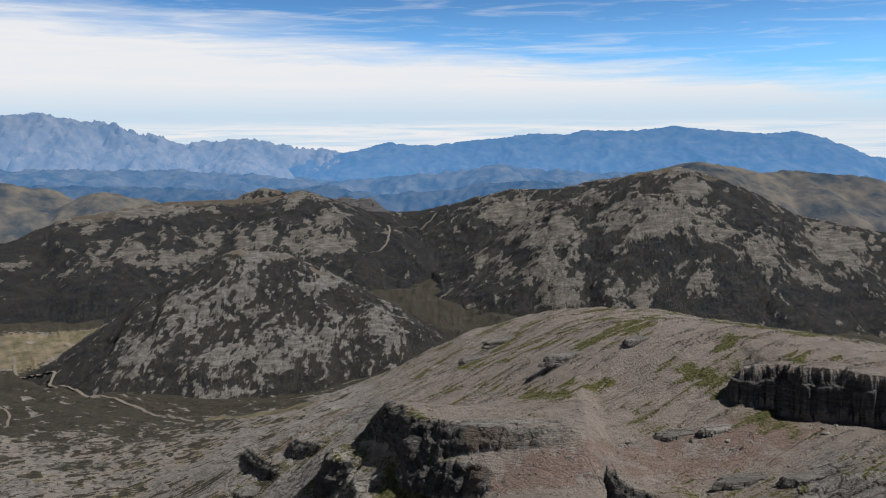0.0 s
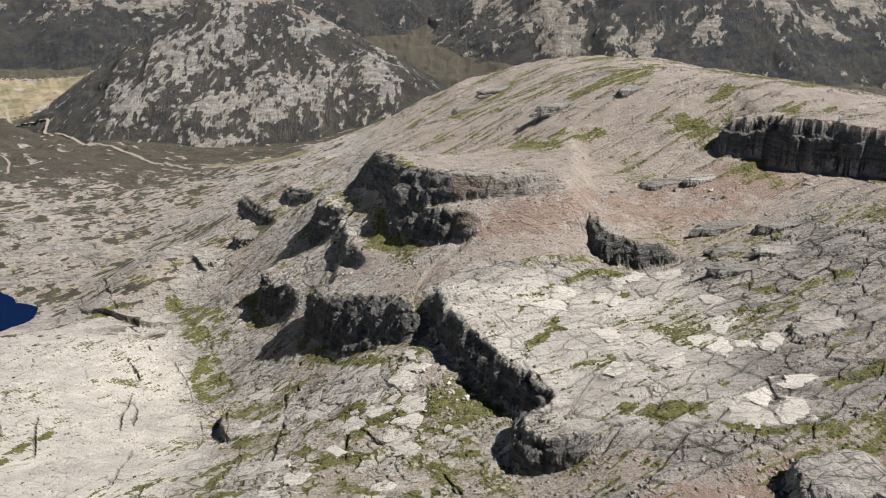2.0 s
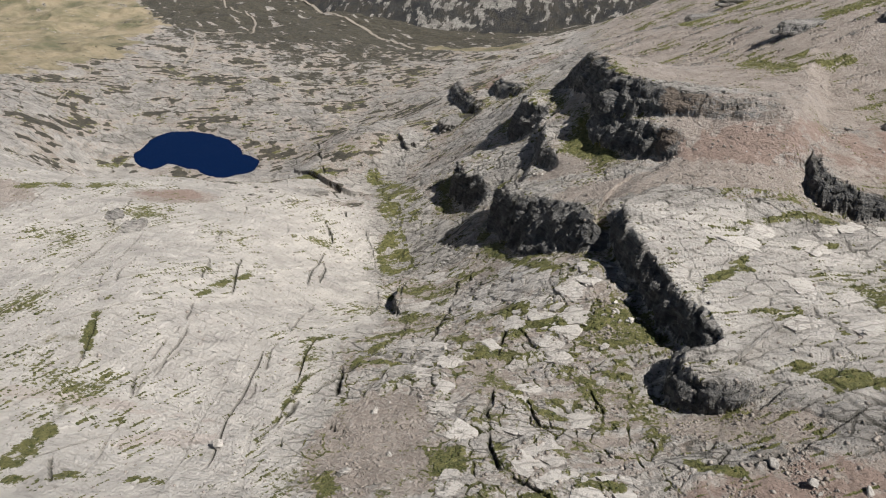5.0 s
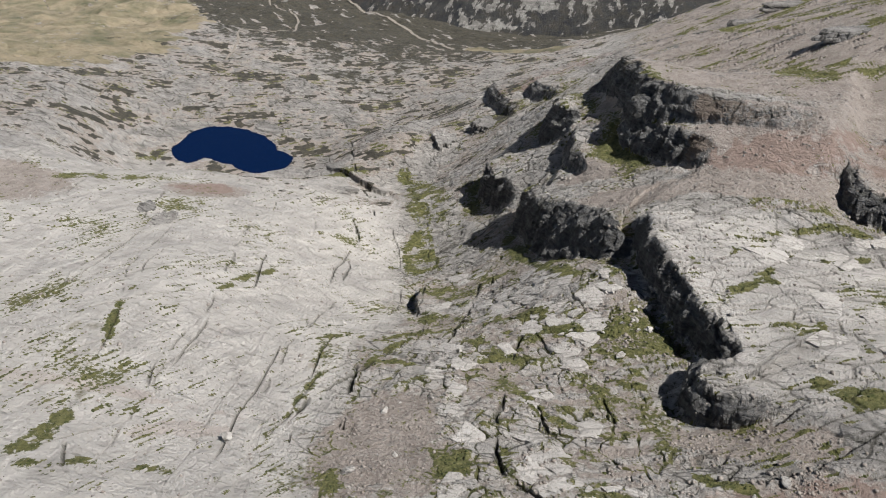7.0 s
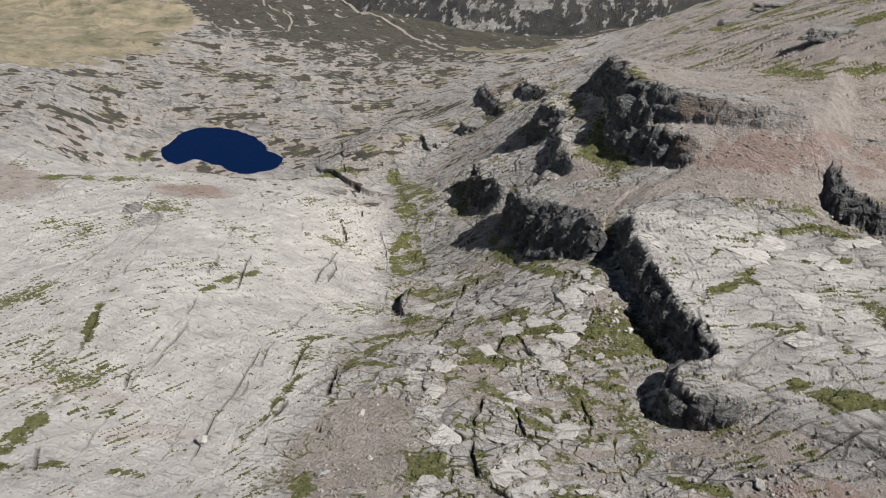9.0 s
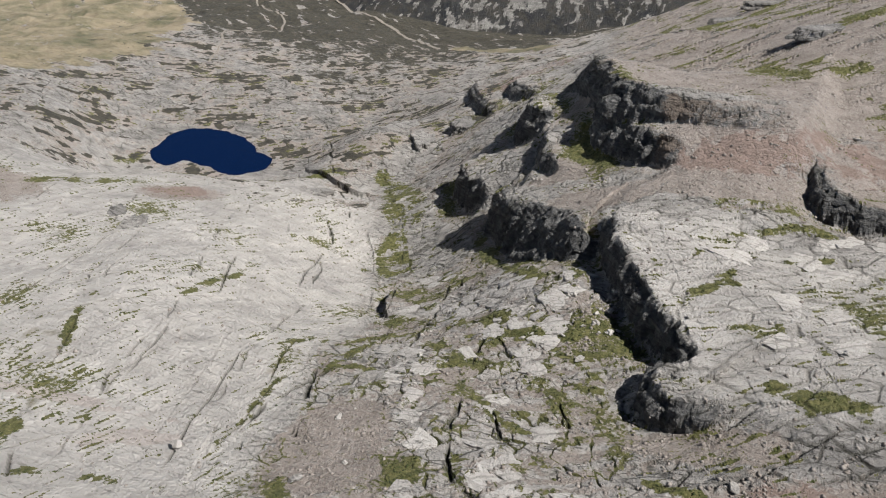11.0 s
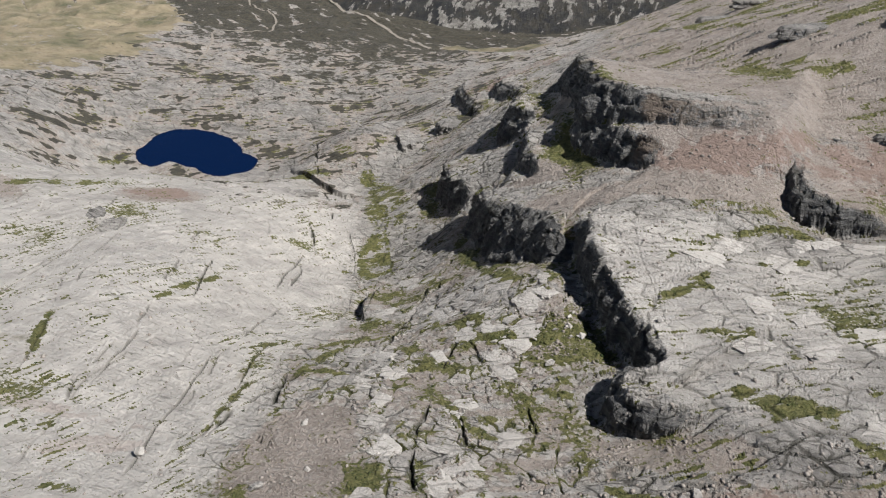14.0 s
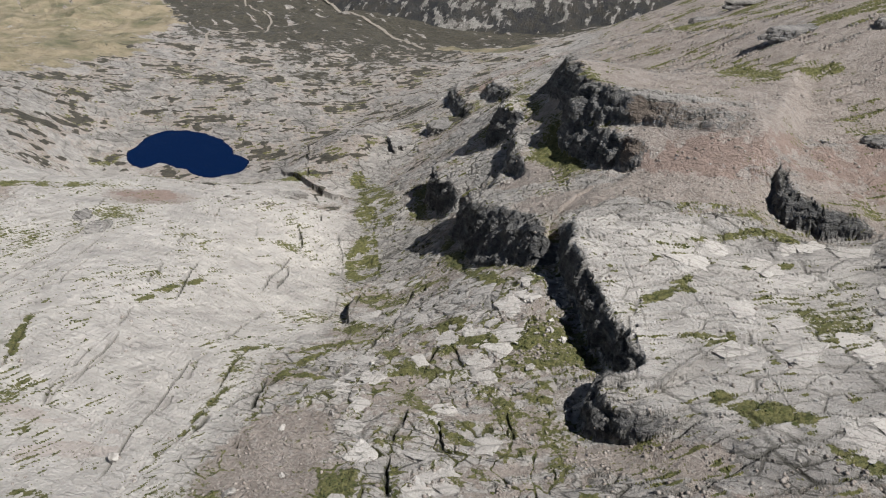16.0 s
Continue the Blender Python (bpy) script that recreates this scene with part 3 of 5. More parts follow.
    bed = w - np.floor(w)
    z = z + lift * rock * (0.14 * slab + 0.5 * other + 0.3 * mosaic) * (step(0.0, 0.72, bed) - step(0.72, 1.0, bed))
    z = z + hill * near * 0.8 * step(0.15, 0.6, bands + 0.25 * spots)
    z = z + lift * ((1 - 0.75 * hill) * (fine * (0.16 + 0.25 * (1 - slab)) + fbm(x, y, 1.7, 3, 90) * (0.05 + 0.06 * (1 - slab))))
    # rough valley beyond
    z = z + ridged(x, y, 150, 4, 120) * 6 * step(480, 850, r) + fbm(x, y, 28, 4, 130) * 1.8 * step(380, 600, r)

    bare = patches(x, y, SCREE[:5], 0.35)
    grass = patches(x, y, TURF, 0.75) * (0.82 + 1.0 * fine + 0.8 * dash)
    grass = np.maximum(grass, 0.38 * foot + 0.6 * spots)
    grass = np.maximum(grass, mosaic * (0.95 * crack_m + 0.45 * spots + 0.8 * fine + 0.20))
    grass = np.maximum(grass, slab * (step(0.58, 0.80, dash + 0.5 * spots + 0.12 * fine) + 0.75 * west * crack_s * step(-0.1, 0.3, spots)))
    grass = np.maximum(grass, other * near * step(0.45, 0.75, dash + 0.5 * spots - 0.5 * hill))
    grass = grass * (1 - 0.75 * bare)
    for line, half in TURF_STRIPS:
        box = beside(x, y, line, 14)
        bx, by = x[box], y[box]
        d, along = from_line(bx, by, line)
        d = np.abs(d + 0.9 * fbm(bx, by, 7, 4, 420)) / (1.35 * half)
        grass[box] = np.maximum(grass[box], (1.25 - d) * (0.8 + 0.9 * fine[box] + 0.5 * dash[box]))
    grass = np.maximum(grass, 0.95 * lush * (0.7 + 0.8 * fine + 0.4 * spots))
    grass = np.maximum(grass, hill * step(0.12, 0.55, 0.75 * spots + 0.6 * bands + 0.25 * fine) * 0.85)
    grass = np.clip(grass, 0, 1) * (1 - cliff) * step(0.5, 3, e)
    low = step(-5, -45, z + 10 * spots) * step(400, 520, r)
    lean = fbm((x * 0.8 - y * 0.6) / 30, (x * 0.6 + y * 0.8) / 9, 1.0, 5, 250)
    heath = np.maximum(low * step(-0.35, 0.15, 0.42 - lean), step(900, 1000, r))
    heath = np.maximum(heath, back * step(0.08, 0.42, 0.5 * spots + 0.5 * fine + 0.5 * bands) * (0.9 - 0.35 * step(-170, -110, x) * (1 - step(330, 400, y))))
    meadow = step(-352, -385, x + 0.4 * np.maximum(0, y - 420) + 0.5 * np.maximum(0, y - 560) + 12 * spots) * step(300, 345, y) * (1 - step(700, 860, y))
    meadow = np.maximum(meadow * (1 - 0.55 * step(0.45, 0.8, bands + 0.5 * spots)), patches(x, y, [(-640, 960, 170, 75, 10), (-430, 1090, 210, 45, 8), (-300, 1020, 60, 16, 15), (-150, 590, 60, 12, -30)], 0.5))
    heath = heath * (1 - step(0.3, 0.6, meadow))
    z = z + meadow * (3.0 * fbm(x, y, 55, 4, 260) + 1.2 * np.abs(fbm(x, y, 24, 3, 264)))
    # cliff faces darker: greyer rock, plus shade put into the tone
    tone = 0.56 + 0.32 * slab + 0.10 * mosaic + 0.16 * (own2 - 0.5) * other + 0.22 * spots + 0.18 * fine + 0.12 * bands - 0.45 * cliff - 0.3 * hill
    tone = tone - 0.10 * step(15, 40, x) * (1 - step(128, 150, y - 0.15 * x)) - 0.35 * hill * step(0.05, 0.5, bands + 0.3 * fine)
    tone = tone + 0.12 * mosaic + 0.10 * step(-110, -70, x) * (1 - step(-45, -20, x)) * step(230, 260, y)
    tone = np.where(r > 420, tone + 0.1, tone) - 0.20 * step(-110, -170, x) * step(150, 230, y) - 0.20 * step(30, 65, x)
    rust = patches(x, y, RUST, 0.7) * (0.8 + 0.5 * spots + 0.4 * fine)
    return z, dict(rust=rust, grass=grass, soil=soil, heath=heath, meadow=meadow, tone=tone, crack=crack, cliff=cliff, slab=np.clip(slab, 0, 1), brown=cliff * step(2, 12, x) * step(228, 234, y) * (1 - step(60, 75, x)) * (1 - step(270, 290, y)), push_x=push_x, push_y=push_y, owner=owner)


# ---- materials ----
def shader(name, rough=0.9):
    m = bpy.data.materials.new(name)
    m.use_nodes = True
    nt = m.node_tree
    bsdf = nt.nodes["Principled BSDF"]
    bsdf.inputs["Roughness"].default_value = rough
    bsdf.inputs["Specular IOR Level"].default_value = 0.25
    return m, nt, bsdf


def noise_node(nt, size, detail=6.0, rough=0.6, lo=0.3, hi=0.7, stretch=None, distort=0.0):
    """Noise at a size in metres, spread to 0..1 between lo and hi."""
    geo = nt.nodes.new("ShaderNodeNewGeometry")
    src = geo.outputs["Position"]
    if stretch:
        mp = nt.nodes.new("ShaderNodeMapping")
        mp.inputs["Rotation"].default_value = stretch[0]
        mp.inputs["Scale"].default_value = stretch[1]
        nt.links.new(src, mp.inputs[0])
        src = mp.outputs[0]
    n = nt.nodes.new("ShaderNodeTexNoise")
    n.inputs["Scale"].default_value = 1.0 / size
    n.inputs["Detail"].default_value = detail
    n.inputs["Roughness"].default_value = rough
    n.inputs["Distortion"].default_value = distort
    nt.links.new(src, n.inputs["Vector"])
    r = nt.nodes.new("ShaderNodeMapRange")
    r.inputs["From Min"].default_value, r.inputs["From Max"].default_value = lo, hi
    nt.links.new(n.outputs[0], r.inputs[0])
    return r.outputs[0]


def blend(nt, fac, a, b, mode="MIX"):
    m = nt.nodes.new("ShaderNodeMix")
    m.data_type, m.blend_type = "RGBA", mode
    for k, v in ((0, fac), (6, a), (7, b)):
        if isinstance(v, (int, float)):
            m.inputs[k].default_value = v
        elif isinstance(v, tuple):
            m.inputs[k].default_value = (*v, 1)
        else:
            nt.links.new(v, m.inputs[k])
    return m.outputs[2]


def math_node(nt, op, a, b, clamp=True):
    m = nt.nodes.new("ShaderNodeMath")
    m.operation, m.use_clamp = op, clamp
    for s, v in zip(m.inputs, (a, b)):
        if isinstance(v, (int, float)):
            s.default_value = v
        else:
            nt.links.new(v, s)
    return m.outputs[0]


def relief_bump(nt, bsdf, height, depth):
    b = nt.nodes.new("ShaderNodeBump")
    b.inputs["Strength"].default_value = 1.0
    b.inputs["Distance"].default_value = depth
    nt.links.new(height, b.inputs["Height"])
    nt.links.new(b.outputs[0], bsdf.inputs["Normal"])


def mask(nt, name):
    a = nt.nodes.new("ShaderNodeAttribute")
    a.attribute_name = name
    return a.outputs["Fac"]


def ragged(nt, name, size, amount=0.5):
    """A cover mask with its edge broken up by noise."""
    n = noise_node(nt, size, 5, 0.65, 0.25, 0.75)
    a = math_node(nt, "ADD", mask(nt, name), math_node(nt, "MULTIPLY", math_node(nt, "SUBTRACT", n, 0.5, False), amount, False), False)
    r = nt.nodes.new("ShaderNodeMapRange")
    r.interpolation_type = "SMOOTHSTEP"
    r.inputs["From Min"].default_value, r.inputs["From Max"].default_value = 0.38, 0.62
    nt.links.new(a, r.inputs[0])
    return r.outputs[0]


def veins(nt, size, width, warp):
    """Thin dark lines where rock is parted: 1 on a line, 0 off it."""
    geo = nt.nodes.new("ShaderNodeNewGeometry")
    n = nt.nodes.new("ShaderNodeTexNoise")
    n.inputs["Scale"].default_value = 0.7 / size
    n.inputs["Detail"].default_value = 4
    nt.links.new(geo.outputs["Position"], n.inputs["Vector"])
    off = nt.nodes.new("ShaderNodeVectorMath")
    off.operation = "MULTIPLY_ADD"
    off.inputs[1].default_value = (warp, warp, warp)
    nt.links.new(n.outputs["Color"], off.inputs[0])
    nt.links.new(geo.outputs["Position"], off.inputs[2])
    mp = nt.nodes.new("ShaderNodeMapping")
    mp.inputs["Rotation"].default_value = (0, 0, radians(-24))
    mp.inputs["Scale"].default_value = (0.55, 1.25, 0.5)
    nt.links.new(off.outputs[0], mp.inputs[0])
    v = nt.nodes.new("ShaderNodeTexVoronoi")
    v.feature = "DISTANCE_TO_EDGE"
    v.inputs["Scale"].default_value = 1.0 / size
    nt.links.new(mp.outputs[0], v.inputs["Vector"])
    r = nt.nodes.new("ShaderNodeMapRange")
    r.inputs["From Min"].default_value, r.inputs["From Max"].default_value = width, width * 0.3
    nt.links.new(v.outputs["Distance"], r.inputs[0])
    return r.outputs[0]


def rock_colour(nt, tone, calm=0.0, bedding=-42):
    """Pale weathered rock with darker beds, lichen, stains and hairline joints. Also gives the height for its bump."""
    grain = noise_node(nt, 0.8, 9, 0.72, 0.3, 0.7)
    blotch = noise_node(nt, 6.0, 7, 0.64, 0.34, 0.66)
    streak = noise_node(nt, 4.0, 6, 0.62, 0.36, 0.66, ((0, 0, radians(bedding)), (0.2, 1.7, 1.7)))
    pits = noise_node(nt, 1.7, 5, 0.66, 0.59, 0.67, ((0, 0, radians(bedding)), (0.3, 1.6, 1.0)))
    rock = blend(nt, tone, (0.075, 0.072, 0.068), (0.525, 0.492, 0.440))
    rock = blend(nt, math_node(nt, "MULTIPLY", streak, 0.40), rock, (0.54, 0.508, 0.462))
    rock = blend(nt, math_node(nt, "MULTIPLY", blotch, 0.30), rock, (0.25, 0.225, 0.20))
    line = math_node(nt, "MULTIPLY", veins(nt, 8.5, 0.034, 4.0), noise_node(nt, 18, 4, 0.6, 0.40, 0.54))
    line = math_node(nt, "MAXIMUM", line, math_node(nt, "MULTIPLY", veins(nt, 2.4, 0.05, 1.4), noise_node(nt, 11, 4, 0.6, 0.48, 0.60)))
    rough = math_node(nt, "SUBTRACT", 1.0, math_node(nt, "MULTIPLY", calm, 0.8))
    line = math_node(nt, "MULTIPLY", line, rough)
    rock = blend(nt, math_node(nt, "MULTIPLY", line, 0.8), rock, (0.050, 0.046, 0.036))
    rock = blend(nt, math_node(nt, "MULTIPLY", pits, math_node(nt, "ADD", math_node(nt, "MULTIPLY", rough, 0.45), 0.3)), rock, (0.075, 0.072, 0.055))
    # random dark specks painted in for tiny shadows on rough rock
    specks = math_node(nt, "MULTIPLY", noise_node(nt, 1.0, 3, 0.75, 0.60, 0.65), math_node(nt, "MULTIPLY", rough, 0.75))
    rock = blend(nt, specks, rock, (0.055, 0.052, 0.045))
    rock = blend(nt, math_node(nt, "MULTIPLY", grain, math_node(nt, "MULTIPLY", rough, 0.5)), rock, (0.55, 0.55, 0.55), "MULTIPLY")
    height = math_node(nt, "SUBTRACT", math_node(nt, "ADD", grain, math_node(nt, "MULTIPLY", streak, 0.8), False), math_node(nt, "ADD", math_node(nt, "MULTIPLY", line, 0.5), math_node(nt, "MULTIPLY", pits, 0.5), False), False)
    return rock, height, grain, blotch


def land_material(name):
    m, nt, bsdf = shader(name, 0.92)
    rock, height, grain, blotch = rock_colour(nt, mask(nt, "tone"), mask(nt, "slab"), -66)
    stony = noise_node(nt, 0.8, 4, 0.75, 0.52, 0.60)
    # dark spots in the soil colour, painted as shade between stones
    shade_gaps = noise_node(nt, 0.8, 4, 0.75, 0.61, 0.66, ((0.4, 0.3, 0.5), (1, 1, 1)))
    soil = blend(nt, blotch, (0.312, 0.268, 0.230), (0.208, 0.175, 0.147))
    soil = blend(nt, math_node(nt, "MULTIPLY", stony, 0.5), soil, (0.36, 0.335, 0.30))
    soil = blend(nt, math_node(nt, "MULTIPLY", shade_gaps, 0.55), soil, (0.065, 0.055, 0.045))
    earth = blend(nt, noise_node(nt, 3.0, 6, 0.65, 0.36, 0.64), (0.245, 0.185, 0.150), (0.165, 0.125, 0.102))
    soil = blend(nt, ragged(nt, "rust", 3.0, 0.8), soil, earth)
    col = blend(nt, ragged(nt, "soil", 1.6, 0.9), rock, soil)
    col = blend(nt, math_node(nt, "MULTIPLY", ragged(nt, "rust", 3.0, 0.8), 0.3), col, (0.33, 0.245, 0.205))
    # bedded, washed rock on the cliffs; the dark tones also hold painted shade
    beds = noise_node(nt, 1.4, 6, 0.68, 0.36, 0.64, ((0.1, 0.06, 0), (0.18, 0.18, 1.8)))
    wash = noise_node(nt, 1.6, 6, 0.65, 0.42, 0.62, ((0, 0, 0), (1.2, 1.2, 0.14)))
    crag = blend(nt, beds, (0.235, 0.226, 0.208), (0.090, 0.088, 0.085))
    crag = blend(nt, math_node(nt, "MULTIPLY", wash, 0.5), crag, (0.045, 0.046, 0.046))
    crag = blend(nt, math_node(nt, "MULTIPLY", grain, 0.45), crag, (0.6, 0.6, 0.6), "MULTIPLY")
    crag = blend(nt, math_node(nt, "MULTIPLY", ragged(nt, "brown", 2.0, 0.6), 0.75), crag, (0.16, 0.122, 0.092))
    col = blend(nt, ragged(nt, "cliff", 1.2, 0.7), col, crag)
    turf = blend(nt, noise_node(nt, 1.3, 7, 0.7, 0.36, 0.62), (0.048, 0.058, 0.014), (0.160, 0.148, 0.058))
    col = blend(nt, ragged(nt, "grass", 1.0, 1.0), col, turf)
    tan = blend(nt, noise_node(nt, 32, 8, 0.68, 0.42, 0.66), (0.265, 0.220, 0.145), (0.105, 0.102, 0.058))
    col = blend(nt, ragged(nt, "meadow", 30, 1.2), col, tan)
    bush = blend(nt, noise_node(nt, 3, 8, 0.7, 0.35, 0.65), (0.030, 0.030, 0.024), (0.080, 0.070, 0.050))
    col = blend(nt, ragged(nt, "heath", 5, 0.9), col, bush)
    col = blend(nt, math_node(nt, "MULTIPLY", mask(nt, "crack"), 0.9), col, (0.033, 0.033, 0.021))
    nt.links.new(col, bsdf.inputs["Base Color"])
    layers = math_node(nt, "MULTIPLY", mask(nt, "cliff"), math_node(nt, "ADD", math_node(nt, "MULTIPLY", beds, 2.2, False), wash, False), False)
    relief_bump(nt, bsdf, math_node(nt, "ADD", height, layers, False), 0.6)
    return m


def slab_material(name):
    m, nt, bsdf = shader(name, 0.9)
    info = nt.nodes.new("ShaderNodeObjectInfo")
    tone = math_node(nt, "ADD", math_node(nt, "MULTIPLY", info.outputs["Random"], 0.25), 0.64)
    rock, height, grain, blotch = rock_colour(nt, tone, 0.6, -66)
    nt.links.new(rock, bsdf.inputs["Base Color"])
    relief_bump(nt, bsdf, height, 0.3)
    return m


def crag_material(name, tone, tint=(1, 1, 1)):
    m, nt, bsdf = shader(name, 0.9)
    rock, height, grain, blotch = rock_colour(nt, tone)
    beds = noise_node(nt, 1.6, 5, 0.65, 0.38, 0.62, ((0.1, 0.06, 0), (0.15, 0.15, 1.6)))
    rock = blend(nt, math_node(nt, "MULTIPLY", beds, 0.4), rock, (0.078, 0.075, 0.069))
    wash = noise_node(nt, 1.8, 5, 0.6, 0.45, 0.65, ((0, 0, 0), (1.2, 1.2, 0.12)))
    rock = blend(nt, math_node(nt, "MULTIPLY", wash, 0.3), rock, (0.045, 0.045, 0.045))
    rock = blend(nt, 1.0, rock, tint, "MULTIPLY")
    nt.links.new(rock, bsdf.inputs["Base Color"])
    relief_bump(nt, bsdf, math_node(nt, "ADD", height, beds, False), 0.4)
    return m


def mountain_material(name, scale, rock_a, rock_b, cover_a, cover_b, crest):
    """Bare pale rock, broken by ribs and cracks down the slope, in dark heath that turns to dry grass along the crests."""
    m, nt, bsdf = shader(name, 0.95)
    grain = noise_node(nt, 2.6 * scale, 9, 0.78, 0.38, 0.62)
    ribs = noise_node(nt, 6 * scale, 8, 0.74, 0.42, 0.58, ((0, 0, radians(20)), (1.8, 0.4, 0.6)))
    beds = noise_node(nt, 9 * scale, 7, 0.7, 0.46, 0.56, ((0.5, 0.35, 0.3), (0.35, 0.7, 2.2)))
    big = noise_node(nt, 50 * scale, 8, 0.68, 0.38, 0.62)
    rock = blend(nt, grain, rock_a, rock_b)
    rock = blend(nt, math_node(nt, "MULTIPLY", ribs, 0.45), rock, rock_b)
    rock = blend(nt, math_node(nt, "MULTIPLY", math_node(nt, "SUBTRACT", 1.0, beds), 0.5), rock, cover_b)
    cover = blend(nt, big, cover_a, cover_b)
    cover = blend(nt, math_node(nt, "MULTIPLY", noise_node(nt, 18 * scale, 8, 0.72, 0.45, 0.62), 0.55), cover, (cover_b[0] * 1.25, cover_b[1] * 1.12, cover_b[2] * 0.85))
    cover = blend(nt, math_node(nt, "MULTIPLY", grain, 0.5), cover, cover_a)
    stones = noise_node(nt, 4 * scale, 6, 0.8, 0.60, 0.66)
    cover = blend(nt, math_node(nt, "MULTIPLY", stones, 0.45), cover, rock_b)
    dry = blend(nt, grain, crest, (crest[0] * 0.6, crest[1] * 0.6, crest[2] * 0.6))
    cover = blend(nt, ragged(nt, "crest", 14 * scale, 1.0), cover, dry)
    edge = math_node(nt, "ADD", math_node(nt, "MULTIPLY", mask(nt, "rock"), 0.75), math_node(nt, "MULTIPLY", math_node(nt, "SUBTRACT", grain, 0.5, False), 0.42, False), False)
    edge = math_node(nt, "ADD", edge, math_node(nt, "MULTIPLY", math_node(nt, "SUBTRACT", ribs, 0.5, False), 0.45, False), False)
    r = nt.nodes.new("ShaderNodeMapRange")
    r.inputs["From Min"].default_value, r.inputs["From Max"].default_value = 0.41, 0.48
    nt.links.new(edge, r.inputs[0])
    col = blend(nt, r.outputs[0], cover, rock)
    nt.links.new(col, bsdf.inputs["Base Color"])
    relief_bump(nt, bsdf, math_node(nt, "ADD", grain, math_node(nt, "MULTIPLY", ribs, 1.5, False), False), 2.2 * scale)
    return m


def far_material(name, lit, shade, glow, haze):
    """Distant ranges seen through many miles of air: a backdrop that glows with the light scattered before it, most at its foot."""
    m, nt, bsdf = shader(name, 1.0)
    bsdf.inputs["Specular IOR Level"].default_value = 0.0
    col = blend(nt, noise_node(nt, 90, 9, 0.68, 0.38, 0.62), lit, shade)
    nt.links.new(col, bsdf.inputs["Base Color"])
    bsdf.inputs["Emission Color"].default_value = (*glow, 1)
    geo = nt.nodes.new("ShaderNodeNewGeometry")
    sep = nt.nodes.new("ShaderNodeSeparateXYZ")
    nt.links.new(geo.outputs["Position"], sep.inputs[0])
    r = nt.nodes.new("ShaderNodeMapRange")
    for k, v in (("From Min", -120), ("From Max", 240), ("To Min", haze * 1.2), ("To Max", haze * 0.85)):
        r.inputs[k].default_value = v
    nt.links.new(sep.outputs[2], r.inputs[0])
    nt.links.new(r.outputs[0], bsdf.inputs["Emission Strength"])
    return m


LAND = land_material("land")
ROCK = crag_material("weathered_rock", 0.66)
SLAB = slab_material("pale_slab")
# dark lichened rock, its tone lowered further to paint in shade on the faces
SHADED_DARK_ROCK = crag_material("shaded_dark_rock", 0.24)


# ---- meshes ----
def sheet(name, xyz, rows, cols, wrap, material, covers, smooth=True, pick=None):
    """A sheet of rows x cols points as one mesh, with its cover masks."""
    k = np.arange(rows * cols).reshape(rows, cols)
    a, b = k[:-1], k[1:]
    if wrap:
        quads = np.stack([a, np.roll(a, -1, 1), np.roll(b, -1, 1), b], -1).reshape(-1, 4)
    else:
        quads = np.stack([a[:, :-1], a[:, 1:], b[:, 1:], b[:, :-1]], -1).reshape(-1, 4)
    xyz = xyz.reshape(-1, 3)
    if pick is not None:
        # only the faces whose corners the mask picks, with the points that they use
        quads = quads[pick(quads)]
        used, quads = np.unique(quads, return_inverse=True)
        quads = quads.reshape(-1, 4)
        xyz, covers = xyz[used], {key: np.asarray(v).reshape(-1)[used] for key, v in covers.items()}
    me = bpy.data.meshes.new(name)
    me.vertices.add(len(xyz))
    me.vertices.foreach_set("co", xyz.reshape(-1).astype(np.float32))
    me.loops.add(quads.size)
    me.loops.foreach_set("vertex_index", quads.reshape(-1).astype(np.int32))
    me.polygons.add(len(quads))
    me.polygons.foreach_set("loop_start", np.arange(0, quads.size, 4, dtype=np.int32))
    me.polygons.foreach_set("use_smooth", np.full(len(quads), smooth))
    for key, values in covers.items():
        at = me.attributes.new(key, "FLOAT", "POINT")
        at.data.foreach_set("value", np.clip(values, 0, 1).reshape(-1).astype(np.float32))
    me.update(calc_edges=True)
    me.materials.append(material)
    return new(name, me)


def whole_pieces(owner, rows, cols):
    """For each face of the sheet the cliff that it belongs to: the largest connected piece of each cliff, 0 for the ground."""
    near = np.stack([owner[:-1], owner[1:], np.roll(owner, -1, 1)[:-1], np.roll(owner, -1, 1)[1:]])
    face = np.where((near == near[0]).all(0), near[0], 0).reshape(-1)
    out = np.zeros_like(face)
    for number in range(1, len(SCARPS) + 1):
        points, largest = set(np.nonzero(face == number)[0].tolist()), []
        while points:
            todo, piece = [points.pop()], []
            while todo:
                k = todo.pop()
                piece.append(k)
                for q in (k - 1, k + 1, k - cols, k + cols):
                    if q in points:
                        points.remove(q)
                        todo.append(q)
            largest = piece if len(piece) > len(largest) else largest
        out[largest] = number
    return out


